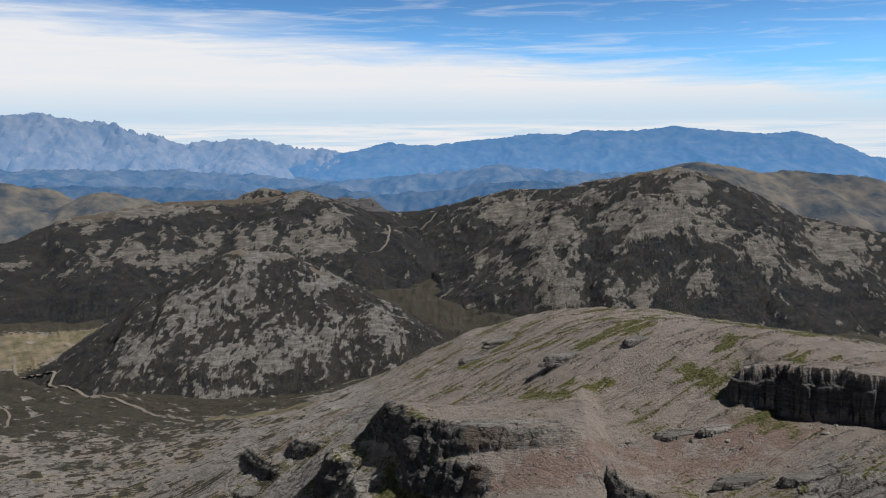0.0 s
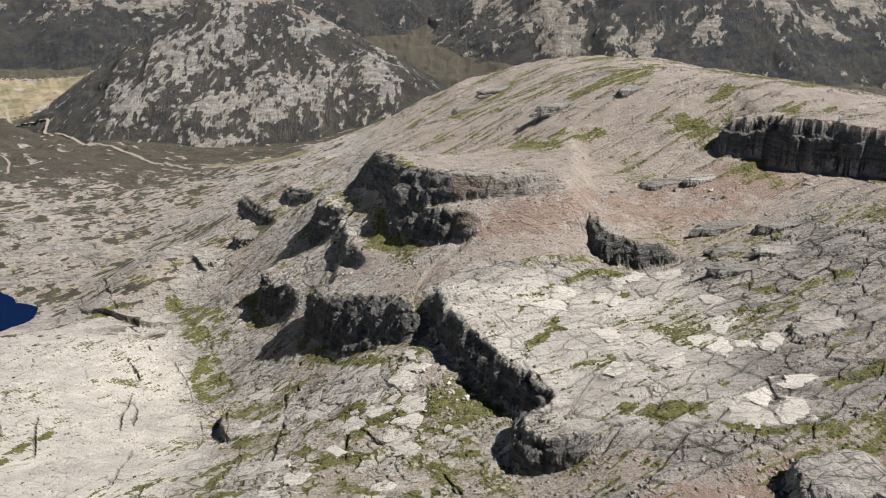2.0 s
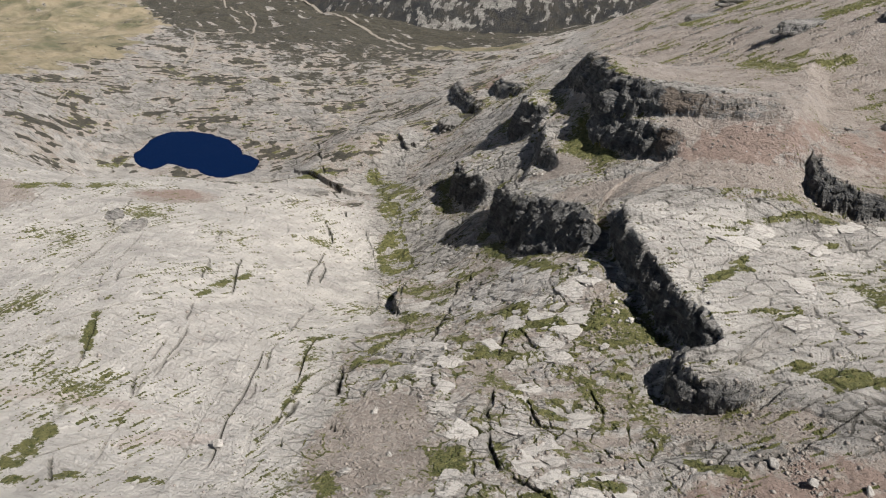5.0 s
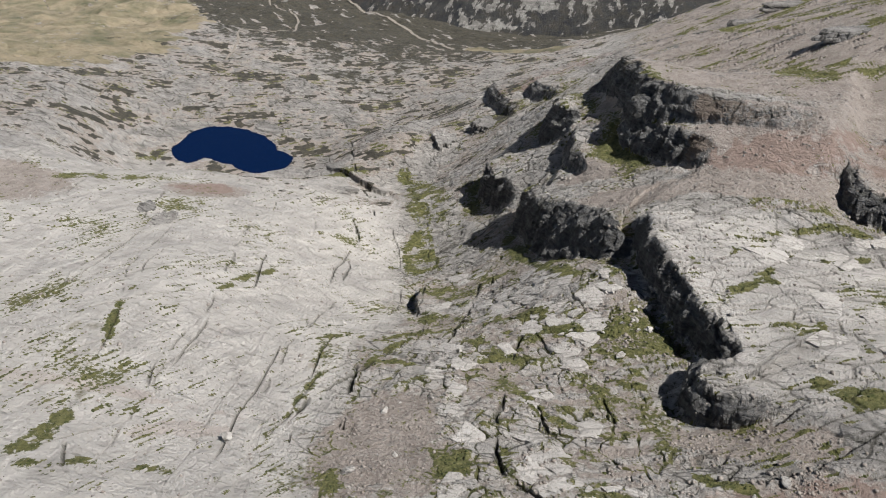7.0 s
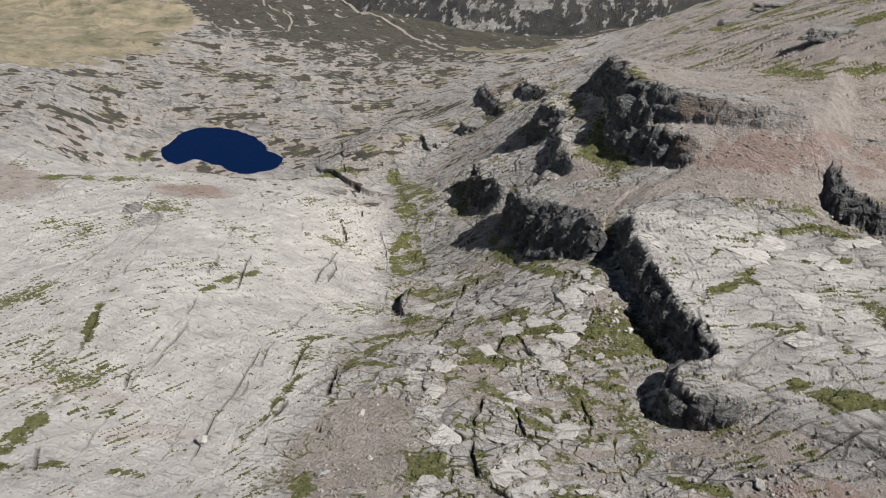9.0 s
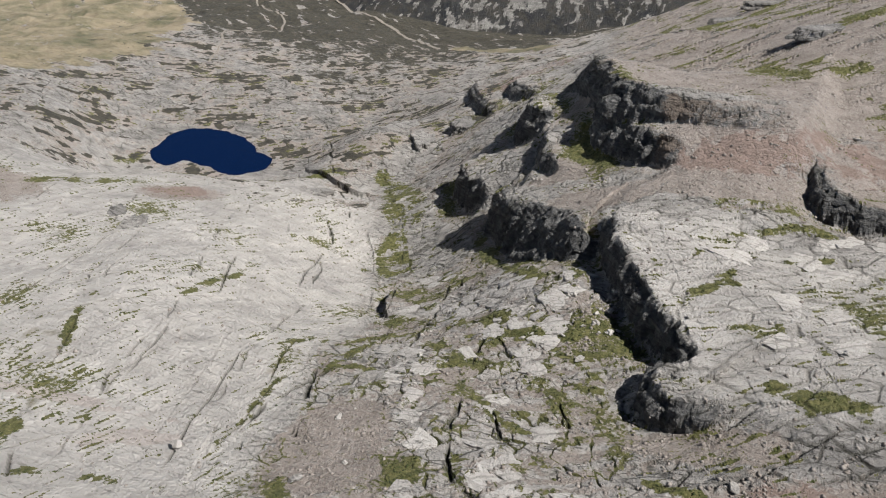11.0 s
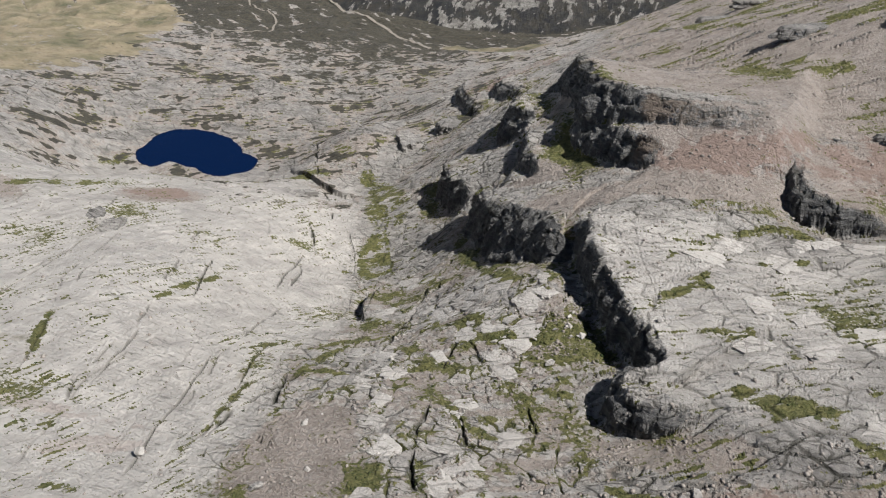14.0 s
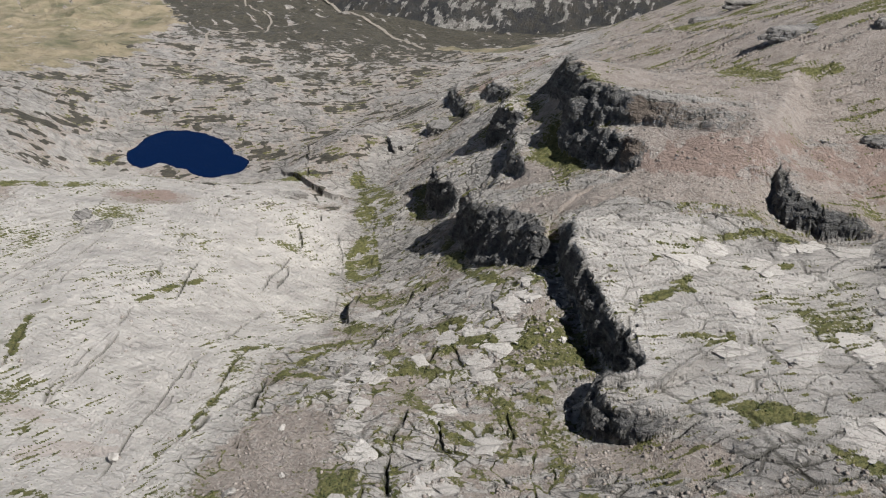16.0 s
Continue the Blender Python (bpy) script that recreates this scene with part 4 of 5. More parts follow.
def build_ground():
    # the sheet is finest on the side of the flight and coarse behind it; it reaches the horizon
    fine = np.linspace(-48, 68, 1050)
    rest = np.linspace(68, 312, 50)[1:-1]
    turn = np.radians(np.concatenate([fine, rest]))
    ring = np.concatenate([np.linspace(0.01, 50, 13), np.exp(np.linspace(math.log(53), math.log(900), 960)), np.exp(np.linspace(math.log(915), math.log(4900), 70))])
    a, r = np.meshgrid(turn, ring)
    x, y = -r * np.sin(a) + 8.0, r * np.cos(a)
    x, y = gather(x, y)
    z, cover = relief(x, y)
    face = whole_pieces(cover.pop("owner"), len(ring), len(turn))
    xyz = np.stack([x + cover.pop("push_x"), y + cover.pop("push_y"), z], -1)
    for number, scarp in enumerate(SCARPS, 1):
        if (face == number).any():
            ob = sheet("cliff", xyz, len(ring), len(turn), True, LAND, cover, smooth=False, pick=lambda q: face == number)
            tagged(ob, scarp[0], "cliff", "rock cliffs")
    ob = sheet("ground", xyz, len(ring), len(turn), True, LAND, cover, smooth=False, pick=lambda q: face == 0)
    return tagged(ob, "bare pale rock slabs with grass in the joints and tan scree", "ground", kind="structure")


ground = build_ground()


def build_lake():
    m, nt, bsdf = shader("tarn_water", 0.12)
    bsdf.inputs["Base Color"].default_value = (0.0015, 0.007, 0.028, 1)
    bsdf.inputs["Specular IOR Level"].default_value = 0.18
    relief_bump(nt, bsdf, noise_node(nt, 1.2, 4, 0.6, 0.3, 0.7, ((0, 0, 0.5), (0.5, 1.5, 1))), 0.03)
    a, r = np.meshgrid(np.linspace(0, 2 * np.pi, 97)[:-1], np.linspace(0.0005, 1, 14))
    x, y = -222 + 52 * r * np.cos(a), 314 + 40 * r * np.sin(a)
    ob = sheet("lake", np.stack([x, y, np.full(x.shape, LAKE_LEVEL)], -1), 14, 96, True, m, {})
    return tagged(ob, "small dark blue mountain tarn with a curved rocky shore", "lake", kind="structure")


build_lake()


SURFACES = []


def mountain(name, label, ridges, box, cell, slope, rough, seed, material, gully=60, rockiness=0.0, base=-140, kind="", faces=()):
    """A mountain from its ridge lines of (x, y, z), falling away at a slope and furrowed down the fall line."""
    x, y = np.meshgrid(np.arange(box[0], box[1] + cell, cell), np.arange(box[2], box[3] + cell, cell))
    wx = x + rough * 0.35 * fbm(x, y, gully * 1.6, 3, seed + 5)
    wy = y + rough * 0.35 * fbm(x, y, gully * 1.6, 3, seed + 6)
    z = np.full(x.shape, -1e9)
    along = np.zeros(x.shape)
    away = np.zeros(x.shape)
    start = 0.0
    for line in ridges:
        for (ax, ay, az), (bx, by, bz) in zip(line, line[1:]):
            dx, dy = bx - ax, by - ay
            length = math.hypot(dx, dy)
            t = np.clip(((wx - ax) * dx + (wy - ay) * dy) / (length * length), 0, 1)
            ox, oy = wx - ax - t * dx, wy - ay - t * dy
            d = np.hypot(ox, oy)
            h = az + t * (bz - az) - slope * (d - 0.2 * gully * (1 - np.exp(-d / (0.2 * gully))))
            best = h > z
            z = np.where(best, h, z)
            fan = np.where((t <= 0) | (t >= 1), np.arctan2(oy, ox) * 0.5 * d, 0)
            along = np.where(best, start + t * length + fan, along)
            away = np.where(best, d, away)
            start += length
        start += 3 * gully
    top = max(p[2] for line in ridges for p in line)
    down = np.clip(away / (1.2 * gully), 0, 1)
    bx, by = x + gully * 0.3 * fbm(x, y, gully, 3, seed + 30), y + gully * 0.3 * fbm(x, y, gully, 3, seed + 31)
    cut = ridged(bx / gully, by / (2.4 * gully), 1.0, 5, seed)
    z = z + rough * (0.1 + 0.9 * down) * (cut - 0.6) * 0.6 + fbm(x, y, gully * 0.3, 5, seed + 9, 0.6) * rough * (0.08 if kind else 0.16)
    ribs = fbm(bx / (gully * 0.16), by / (gully * 0.4), 1.0, 5, seed + 21, 0.65)
    patch = fbm(x, y, gully * 1.3, 4, seed + 20)
    specks = fbm(x, y, cell * 3.5, 3, seed + 23)
    # faces where the rock lies bare: x, y, z, half width, half height
    inside, which = np.zeros(x.shape), np.zeros(x.shape, int)
    for k, (px, py, pz, rx, rz) in enumerate(faces, 1):
        wob = 0.35 * fbm(x, y, rx * 0.8, 3, seed + 60 + k)
        here = np.exp(-0.7 * (((x - px) / rx + wob) ** 2 + ((z - pz) / rz + wob) ** 2 + ((y - py) / (2.2 * rx + 2.5 * rz)) ** 2))
        which = np.where(here > np.maximum(inside, 0.5), k, which)
        inside = np.maximum(inside, here)
    bare = 0.3 + 0.25 * patch + rockiness if not faces else 0.92 * inside + 0.12 * patch + rockiness
    rock = step(0.30, 0.72, bare + 0.6 * ribs + 0.3 * specks + 0.12 * step(-110, top, z) + 0.2 * (cut - 0.6))
    z = z + rock * rough * 0.10 * (1 + specks)
    xyz = np.stack([x, y, np.maximum(z, base)], -1)
    if kind == "structure":
        return tagged(sheet(name, xyz, x.shape[0], x.shape[1], False, material, dict(rock=rock)), label, "mountain", kind=kind)
    thing = new(name)
    mid = Vector(((box[0] + box[1]) / 2, (box[2] + box[3]) / 2, base))
    thing.location = mid
    tagged(thing, label, "mountain")
    which = which.reshape(-1)
    SURFACES.append((box[0], box[2], cell, xyz[..., 2]))
    crest = np.exp(-(away / (0.38 * gully)) ** 2) * step(top - 75, top - 20, z)
    for k in range(len(faces) + 1):
        if (which == k).sum() > 12:
            ob = sheet("bare_rock_face" if k else "heath_slope", xyz - np.array(mid), x.shape[0], x.shape[1], False, material, dict(rock=rock, crest=crest), pick=lambda q: which[q][:, 0] == k)
            ob.parent = thing
    return thing


# blue cast in the heath cover tones stands for haze over the slopes
HEATH = mountain_material("heath_mountain", 1.0, (0.56, 0.51, 0.44), (0.25, 0.23, 0.20), (0.028, 0.034, 0.042), (0.078, 0.076, 0.070), (0.26, 0.215, 0.165))
PEAK = mountain_material("rocky_peak", 0.7, (0.60, 0.57, 0.51), (0.29, 0.275, 0.25), (0.034, 0.037, 0.041), (0.088, 0.083, 0.073), (0.38, 0.31, 0.235))
CRAG = mountain_material("limestone_crag", 1.4, (0.36, 0.352, 0.345), (0.18, 0.18, 0.186), (0.055, 0.058, 0.062), (0.097, 0.09, 0.083), (0.2, 0.19, 0.17))
# far hills and ranges: blue emission paints the haze in front of them
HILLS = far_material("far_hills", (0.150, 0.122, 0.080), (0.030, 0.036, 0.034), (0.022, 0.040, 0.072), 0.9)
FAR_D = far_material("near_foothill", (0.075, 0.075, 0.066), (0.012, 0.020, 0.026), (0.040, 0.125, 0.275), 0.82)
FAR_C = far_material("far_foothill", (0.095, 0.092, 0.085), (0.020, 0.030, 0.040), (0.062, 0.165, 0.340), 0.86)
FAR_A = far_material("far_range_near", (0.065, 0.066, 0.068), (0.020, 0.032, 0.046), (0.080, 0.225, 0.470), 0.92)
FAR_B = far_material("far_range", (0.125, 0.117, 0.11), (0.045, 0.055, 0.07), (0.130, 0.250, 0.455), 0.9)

mountain("rocky_peak", "grey cone of slabby rock with a pale crest above the valley",
         [[(-384, 955, -35), (-347, 947, -4), (-302, 949, 27), (-259, 949, 50), (-205, 962, 43), (-139, 950, 12), (-92, 907, -11), (-64, 874, -38)], [(-259, 949, 50), (-266, 900, 8), (-278, 858, -38)], [(-156, 954, 20), (-156, 888, -28)]],
         (-620, 120, 680, 1240), 2.4, 0.62, 7, 900, PEAK, gully=46, rockiness=-0.06,
         faces=[(-277, 841, -10, 35, 18), (-260, 872, 8, 18, 11), (-339, 810, -41, 26, 15), (-238, 790, -42, 33, 12), (-195, 793, -50, 14, 12), (-238, 884, 17, 10, 32),
                (-226, 944, 43, 29, 6), (-142, 942, 11, 28, 7), (-75, 884, -24, 18, 18), (-58, 855, -43, 11, 15), (-154, 824, -38, 42, 17), (-308, 870, 0, 18, 10), (-224, 750, -68, 16, 6)])
mountain("mountain_ridge", "long dark heath-covered ridge with pale rock bands",
         [[(-760, 1293, -8), (-738, 1363, 6), (-682, 1447, 39), (-574, 1600, 48), (-444, 1693, 47), (-350, 1664, 57), (-314, 1671, 65), (-261, 1730, 45), (-191, 1790, 7), (-129, 1846, -1)],
          [(-444, 1693, 47), (-430, 1560, -10), (-440, 1450, -50)], [(-314, 1671, 65), (-230, 1560, 0), (-180, 1480, -50)], [(-682, 1447, 39), (-600, 1340, -20)]],
         (-1250, 100, 950, 2100), 4.5, 0.45, 15, 920, HEATH, gully=110, rockiness=-0.12,
         faces=[(-580, 1337, -13, 51, 16), (-526, 1364, -28, 29, 13), (-476, 1386, -33, 33, 15), (-458, 1468, -15, 31, 17), (-354, 1481, -5, 27, 23), (-260, 1468, -14, 59, 25), (-242, 1571, 17, 40, 21),
                (-638, 1396, 23, 21, 12), (-184, 1490, -22, 18, 12), (-580, 1517, 38, 97, 6), (-683, 1414, 32, 47, 6), (-305, 1625, 53, 41, 10), (-390, 1476, -19, 17, 14), (-719, 1238, -28, 14, 11)])
mountain("mountain", "broad dark mountain with stony spurs and scree",
         [[(-129, 1846, -1), (-62, 1899, -4), (91, 1848, 35), (168, 1792, 58), (277, 1728, 64), (364, 1779, 79), (387, 1604, 97), (403, 1486, 115), (437, 1419, 124), (474, 1407, 112), (521, 1390, 92), (566, 1373, 72), (636, 1342, 42), (751, 1282, 20), (880, 1210, 13)], [(403, 1486, 115), (300, 1390, 40), (220, 1290, -20), (160, 1190, -70)], [(437, 1419, 124), (430, 1300, 50), (400, 1170, -40)], [(566, 1373, 72), (600, 1200, 0), (640, 1080, -60)]],
         (-200, 1300, 860, 2250), 4.5, 0.5, 15, 940, HEATH, gully=100, rockiness=-0.04,
         faces=[(88, 1346, -40, 52, 10), (156, 1661, 16, 65, 33), (214, 1337, 20, 25, 34), (174, 1206, -24, 30, 23), (187, 1166, -38, 29, 14), (380, 1270, 56, 44, 21), (430, 1328, 96, 28, 31),
                (344, 1328, 68, 27, 14), (178, 1130, -55, 35, 15), (277, 1094, -40, 28, 17), (376, 1094, -25, 23, 18), (498, 1175, 7, 39, 21), (646, 1220, 8, 50, 31), (434, 1247, 53, 37, 25),
                (628, 1553, 23, 56, 28), (560, 1108, -21, 34, 14), (304, 1283, 43, 29, 18), (277, 1476, 67, 33, 12), (174, 1355, 2, 19, 30)])
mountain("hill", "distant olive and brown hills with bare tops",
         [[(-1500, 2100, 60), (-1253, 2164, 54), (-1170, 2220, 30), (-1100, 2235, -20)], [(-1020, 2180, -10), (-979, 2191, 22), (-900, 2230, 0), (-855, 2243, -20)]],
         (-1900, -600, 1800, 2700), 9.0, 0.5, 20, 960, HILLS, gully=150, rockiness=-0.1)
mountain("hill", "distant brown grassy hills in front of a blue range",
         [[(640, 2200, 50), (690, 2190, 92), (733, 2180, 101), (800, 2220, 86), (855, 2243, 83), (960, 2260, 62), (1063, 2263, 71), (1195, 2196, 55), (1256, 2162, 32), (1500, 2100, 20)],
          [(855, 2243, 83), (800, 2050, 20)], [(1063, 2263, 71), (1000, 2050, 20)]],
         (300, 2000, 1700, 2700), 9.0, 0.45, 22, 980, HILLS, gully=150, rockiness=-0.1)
mountain("crag", "dark jagged crag breaking the skyline behind the ridge",
         [[(-640, 2390, -20), (-590, 2350, 12), (-559, 2334, 24), (-500, 2340, 16), (-450, 2350, -20)]],
         (-760, -340, 2180, 2500), 5.0, 0.9, 16, 990, HEATH, gully=60, rockiness=0.1)
mountain("crag", "pale limestone crag behind the pass",
         [[(-330, 2300, -40), (-300, 2290, -2), (-260, 2300, -12), (-225, 2310, -8), (-190, 2320, -50)]],
         (-440, -80, 2180, 2440), 5.0, 1.0, 20, 995, CRAG, gully=60, rockiness=0.6)
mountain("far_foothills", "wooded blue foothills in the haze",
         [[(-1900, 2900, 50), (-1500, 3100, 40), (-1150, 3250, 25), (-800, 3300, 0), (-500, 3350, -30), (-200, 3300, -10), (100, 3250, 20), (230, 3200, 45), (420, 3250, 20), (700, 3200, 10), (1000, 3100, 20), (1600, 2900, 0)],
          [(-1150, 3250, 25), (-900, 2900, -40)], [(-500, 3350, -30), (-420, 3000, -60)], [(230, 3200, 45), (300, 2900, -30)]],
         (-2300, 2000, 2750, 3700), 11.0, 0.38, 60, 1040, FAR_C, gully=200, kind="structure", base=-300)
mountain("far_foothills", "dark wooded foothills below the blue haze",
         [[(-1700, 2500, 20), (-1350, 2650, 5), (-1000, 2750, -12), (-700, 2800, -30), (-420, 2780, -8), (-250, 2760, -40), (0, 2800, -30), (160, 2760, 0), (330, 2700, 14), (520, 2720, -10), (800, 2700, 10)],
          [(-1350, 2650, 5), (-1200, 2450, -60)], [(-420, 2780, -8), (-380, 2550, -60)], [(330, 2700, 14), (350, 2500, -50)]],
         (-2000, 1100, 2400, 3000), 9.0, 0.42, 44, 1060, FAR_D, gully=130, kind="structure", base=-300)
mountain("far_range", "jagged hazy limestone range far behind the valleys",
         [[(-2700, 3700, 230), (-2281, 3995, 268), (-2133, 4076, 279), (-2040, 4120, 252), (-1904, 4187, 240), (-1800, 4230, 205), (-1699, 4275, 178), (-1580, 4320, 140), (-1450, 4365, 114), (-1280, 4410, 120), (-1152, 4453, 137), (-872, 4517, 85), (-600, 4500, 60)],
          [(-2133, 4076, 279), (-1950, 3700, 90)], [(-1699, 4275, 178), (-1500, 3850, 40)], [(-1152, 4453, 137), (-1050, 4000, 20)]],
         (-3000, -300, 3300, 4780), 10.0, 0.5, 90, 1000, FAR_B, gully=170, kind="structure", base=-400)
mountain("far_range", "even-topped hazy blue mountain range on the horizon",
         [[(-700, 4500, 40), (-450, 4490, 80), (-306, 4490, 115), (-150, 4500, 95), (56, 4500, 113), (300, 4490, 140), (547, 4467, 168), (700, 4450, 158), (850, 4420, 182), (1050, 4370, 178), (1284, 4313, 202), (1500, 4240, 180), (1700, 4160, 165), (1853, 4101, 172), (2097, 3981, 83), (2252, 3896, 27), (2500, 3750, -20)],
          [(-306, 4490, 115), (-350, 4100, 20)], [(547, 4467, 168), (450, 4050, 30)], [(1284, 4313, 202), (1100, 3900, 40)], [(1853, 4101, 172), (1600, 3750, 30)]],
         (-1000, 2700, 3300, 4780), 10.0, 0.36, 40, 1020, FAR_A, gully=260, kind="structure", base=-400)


# ---- rock outcrops along the scarps ----
def ground_at(x, y):
    z, cover = relief(np.atleast_1d(np.asarray(x, float)), np.atleast_1d(np.asarray(y, float)))
    return z, cover


def outcrop(top, label, x, y, rx, ry, turn, rise, depth, seed, material=None, dip=0.0, category="rock outcrop", square=3.0):
    """A buttress of bedded rock: beds of rock stacked on one another, with open joints and worn edges."""
    rnd = random.Random(seed)
    size = min(rx, ry)
    thing = new("rock_outcrop")
    thing.location = (x, y, top - depth)
    tagged(thing, label, category, "rock outcrops of the scarp")
    n_a = 150
    low = 0.0
    smooth_top = label == DOME
    broken = 0.25 if smooth_top else 0.85
    while low < depth - 0.6:
        thick = min(rnd.uniform(1.3, 3.0) * min(1.0, 0.4 + depth / 14), depth - low)
        if smooth_top and low > 0.25 * depth:
            thick = depth - low
        if depth - low - thick < (2.4 if smooth_top else 0.8):
            thick = depth - low
        last = low + thick > depth - 0.1
        h = np.array([0.0, 0.15, 0.35, 0.55, 0.75, 0.9, 0.97, 1.0, 1.0, 1.0, 1.0, 1.0])
        inward = np.array([0.03, 0.0, 0.0, 0.0, 0.0, 0.01, 0.03, 0.06, 0.18, 0.42, 0.75, 0.995])
        if last and smooth_top:
            bend = np.linspace(0, np.pi / 2 - 0.002, 22)
            h, inward = np.sin(bend), np.append(1 - np.cos(bend[:-1]) ** 0.18, 0.997)
        a, h2 = np.meshgrid(np.linspace(0, 2 * np.pi, n_a + 1)[:-1], h)
        over = np.meshgrid(a[0], inward)[1]
        ca, sa = np.cos(a), np.sin(a)
        plan = (np.abs(ca) ** square + np.abs(sa) ** square) ** (-1 / square)
        plan = plan * (1 + 0.20 * waves(ca * 1.6 + seed, sa * 1.6, seed) + 0.08 * waves(ca * 3 + low * 0.3, sa * 3 + seed, seed + 1))
        gap, block = cells(a * 2.6 + 0.3 * low, np.full(a.shape, 0.31 * low + seed), seed + 3)
        gap2, block2 = cells(a * 6.5 + 0.8 * low, np.full(a.shape, 0.9 * low + seed), seed + 4)
        tall = (low + h2 * thick) / depth
        rough = broken * (rnd.uniform(-1.0, 0.6) + (block - 0.5) * 2.6 + (block2 - 0.5) * 1.0 - 1.3 * (1 - step(0.02, 0.14, gap)) - 0.5 * (1 - step(0.02, 0.1, gap2)))
        sx, sy = rx * ca * plan * (1 - over), ry * sa * plan * (1 - over)
        tilt = h2 * thick + low
        rough = rough + 0.5 * waves(sx / 3 + 0.4 * tilt, sy / 3 - 0.6 * tilt, seed + 6) + 0.3 * waves(sx / 1.1 + tilt, sy / 1.1 - 0.7 * tilt, seed + 7)
        if smooth_top:
            part, lump = cells(sx / 3.6 + 0.25 * tilt, sy / 3.6 - 0.3 * tilt, seed + 11)
            rough = rough + (lump - 0.5) * 1.1 - 0.7 * (1 - step(0.02, 0.12, part))
        rim = (1 - np.clip(over / (0.7 if smooth_top else 0.3), 0, 1)) ** 2
        rad = (plan * (1.10 - 0.16 * tall ** 1.5) + rim * rough * min(1.0, size / 8) / size) * (1 - over)
        u, v = rad * rx * ca, rad * ry * sa
        z = low + h2 * thick + dip * u * tall + (block - 0.5) * 0.7 * h2 * broken * rim
        if last:
            z = z + (0.6 * waves(u / 5, v / 5, seed + 8) + 0.3 * waves(u / 1.7, v / 1.7, seed + 9)) * step(0.03, 0.3, over) * min(1.0, size / 8)
        c, s = math.cos(radians(turn)), math.sin(radians(turn))
        bed = sheet("rock_bed", np.stack([u * c - v * s, u * s + v * c, z], -1), len(h), n_a, True, material or ROCK, {}, smooth=False)
        bed.parent = thing
        low += thick
    return thing


DOME = "broad low dome of cracked pale rock among rubble"
STEP = "blocky step of jointed grey rock on the edge of the scarp"
LEDGE = "low dark ledge of rock breaking through the slope"
OUTCROPS = [
    (DOME, 77, 106, 9.5, 7, 12, 5.6, 9, 25, ROCK, 0.0),
    (STEP, -176, 192, 3.0, 4.5, 30, 1.2, 5, 30, SHADED_DARK_ROCK, -0.1),
    (LEDGE, 42, 503, 16, 4, 30, 0.5, 5, 31, SHADED_DARK_ROCK, 0.0),
    (LEDGE, 20, 468, 10, 3.5, 30, 0.5, 4, 32, SHADED_DARK_ROCK, 0.0),
    (LEDGE, 57, 335, 13, 3.5, 30, 0.4, 4, 33, SHADED_DARK_ROCK, 0.0),
    (LEDGE, 88, 332, 8, 3, 30, 0.4, 3, 34, SHADED_DARK_ROCK, 0.0),
    (LEDGE, 5, 430, 12, 3, 28, 0.3, 3, 35, SHADED_DARK_ROCK, 0.0),
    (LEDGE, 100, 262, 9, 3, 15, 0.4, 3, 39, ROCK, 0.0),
    (LEDGE, 96, 229, 11, 3, 15, 0.6, 4, 48, SHADED_DARK_ROCK, 0.0),
    (LEDGE, 112, 221, 9, 3, 20, 0.6, 4, 49, SHADED_DARK_ROCK, 0.0),
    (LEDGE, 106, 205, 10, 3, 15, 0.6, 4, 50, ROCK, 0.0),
    (LEDGE, 90, 196, 9, 2.5, 15, 0.5, 3, 51, SHADED_DARK_ROCK, 0.0),
    (LEDGE, 93, 212, 8, 2.5, 18, 0.5, 3, 52, SHADED_DARK_ROCK, 0.0),
    (LEDGE, 84, 262, 8, 3, 18, 0.5, 3, 53, SHADED_DARK_ROCK, 0.0),
    (STEP, -112, 334, 6, 8, 25, 1.0, 7, 54, ROCK, 0.0),
    (STEP, -94, 345, 6, 7, 30, 1.2, 7, 55, SHADED_DARK_ROCK, 0.0),
    (STEP, -131, 352, 9, 5, 20, 1.0, 6, 56, ROCK, 0.0),
    (LEDGE, -140, 262, 11, 4, 20, 0.4, 4, 40, ROCK, 0.0),
    (LEDGE, -160, 180, 4, 9, 20, 0.4, 3, 41, ROCK, 0.0),
    (LEDGE, 96, 160, 9, 4, 20, 0.4, 3, 42, ROCK, 0.0),
]
LEVELS = ground_at([o[1] + 0.35 * o[3] for o in OUTCROPS], [o[2] + 0.2 * o[4] for o in OUTCROPS])[0]
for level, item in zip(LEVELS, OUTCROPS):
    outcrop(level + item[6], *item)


# ---- loose stones ----
def stone_mesh(name, seed, material, detail=2):
    bm = bmesh.new()
    bmesh.ops.create_icosphere(bm, subdivisions=detail, radius=0.5)
    rnd = random.Random(seed)
    planes = [Vector((rnd.gauss(0, 1), rnd.gauss(0, 1), rnd.gauss(0, 1))).normalized() for _ in range(12)]
    cuts = [rnd.uniform(0.17, 0.31) for _ in planes]
    for v in bm.verts:
        for n, k in zip(planes, cuts):
            over = v.co.dot(n) - k
            if over > 0:
                v.co -= n * over
        v.co += v.co.normalized() * 0.035 * noise.noise(v.co * 5 + Vector((seed, 0, 0)))
        v.co.z *= 0.7
    me = bpy.data.meshes.new(name)
    bm.to_mesh(me)
    bm.free()
    me.materials.append(material)
    return me


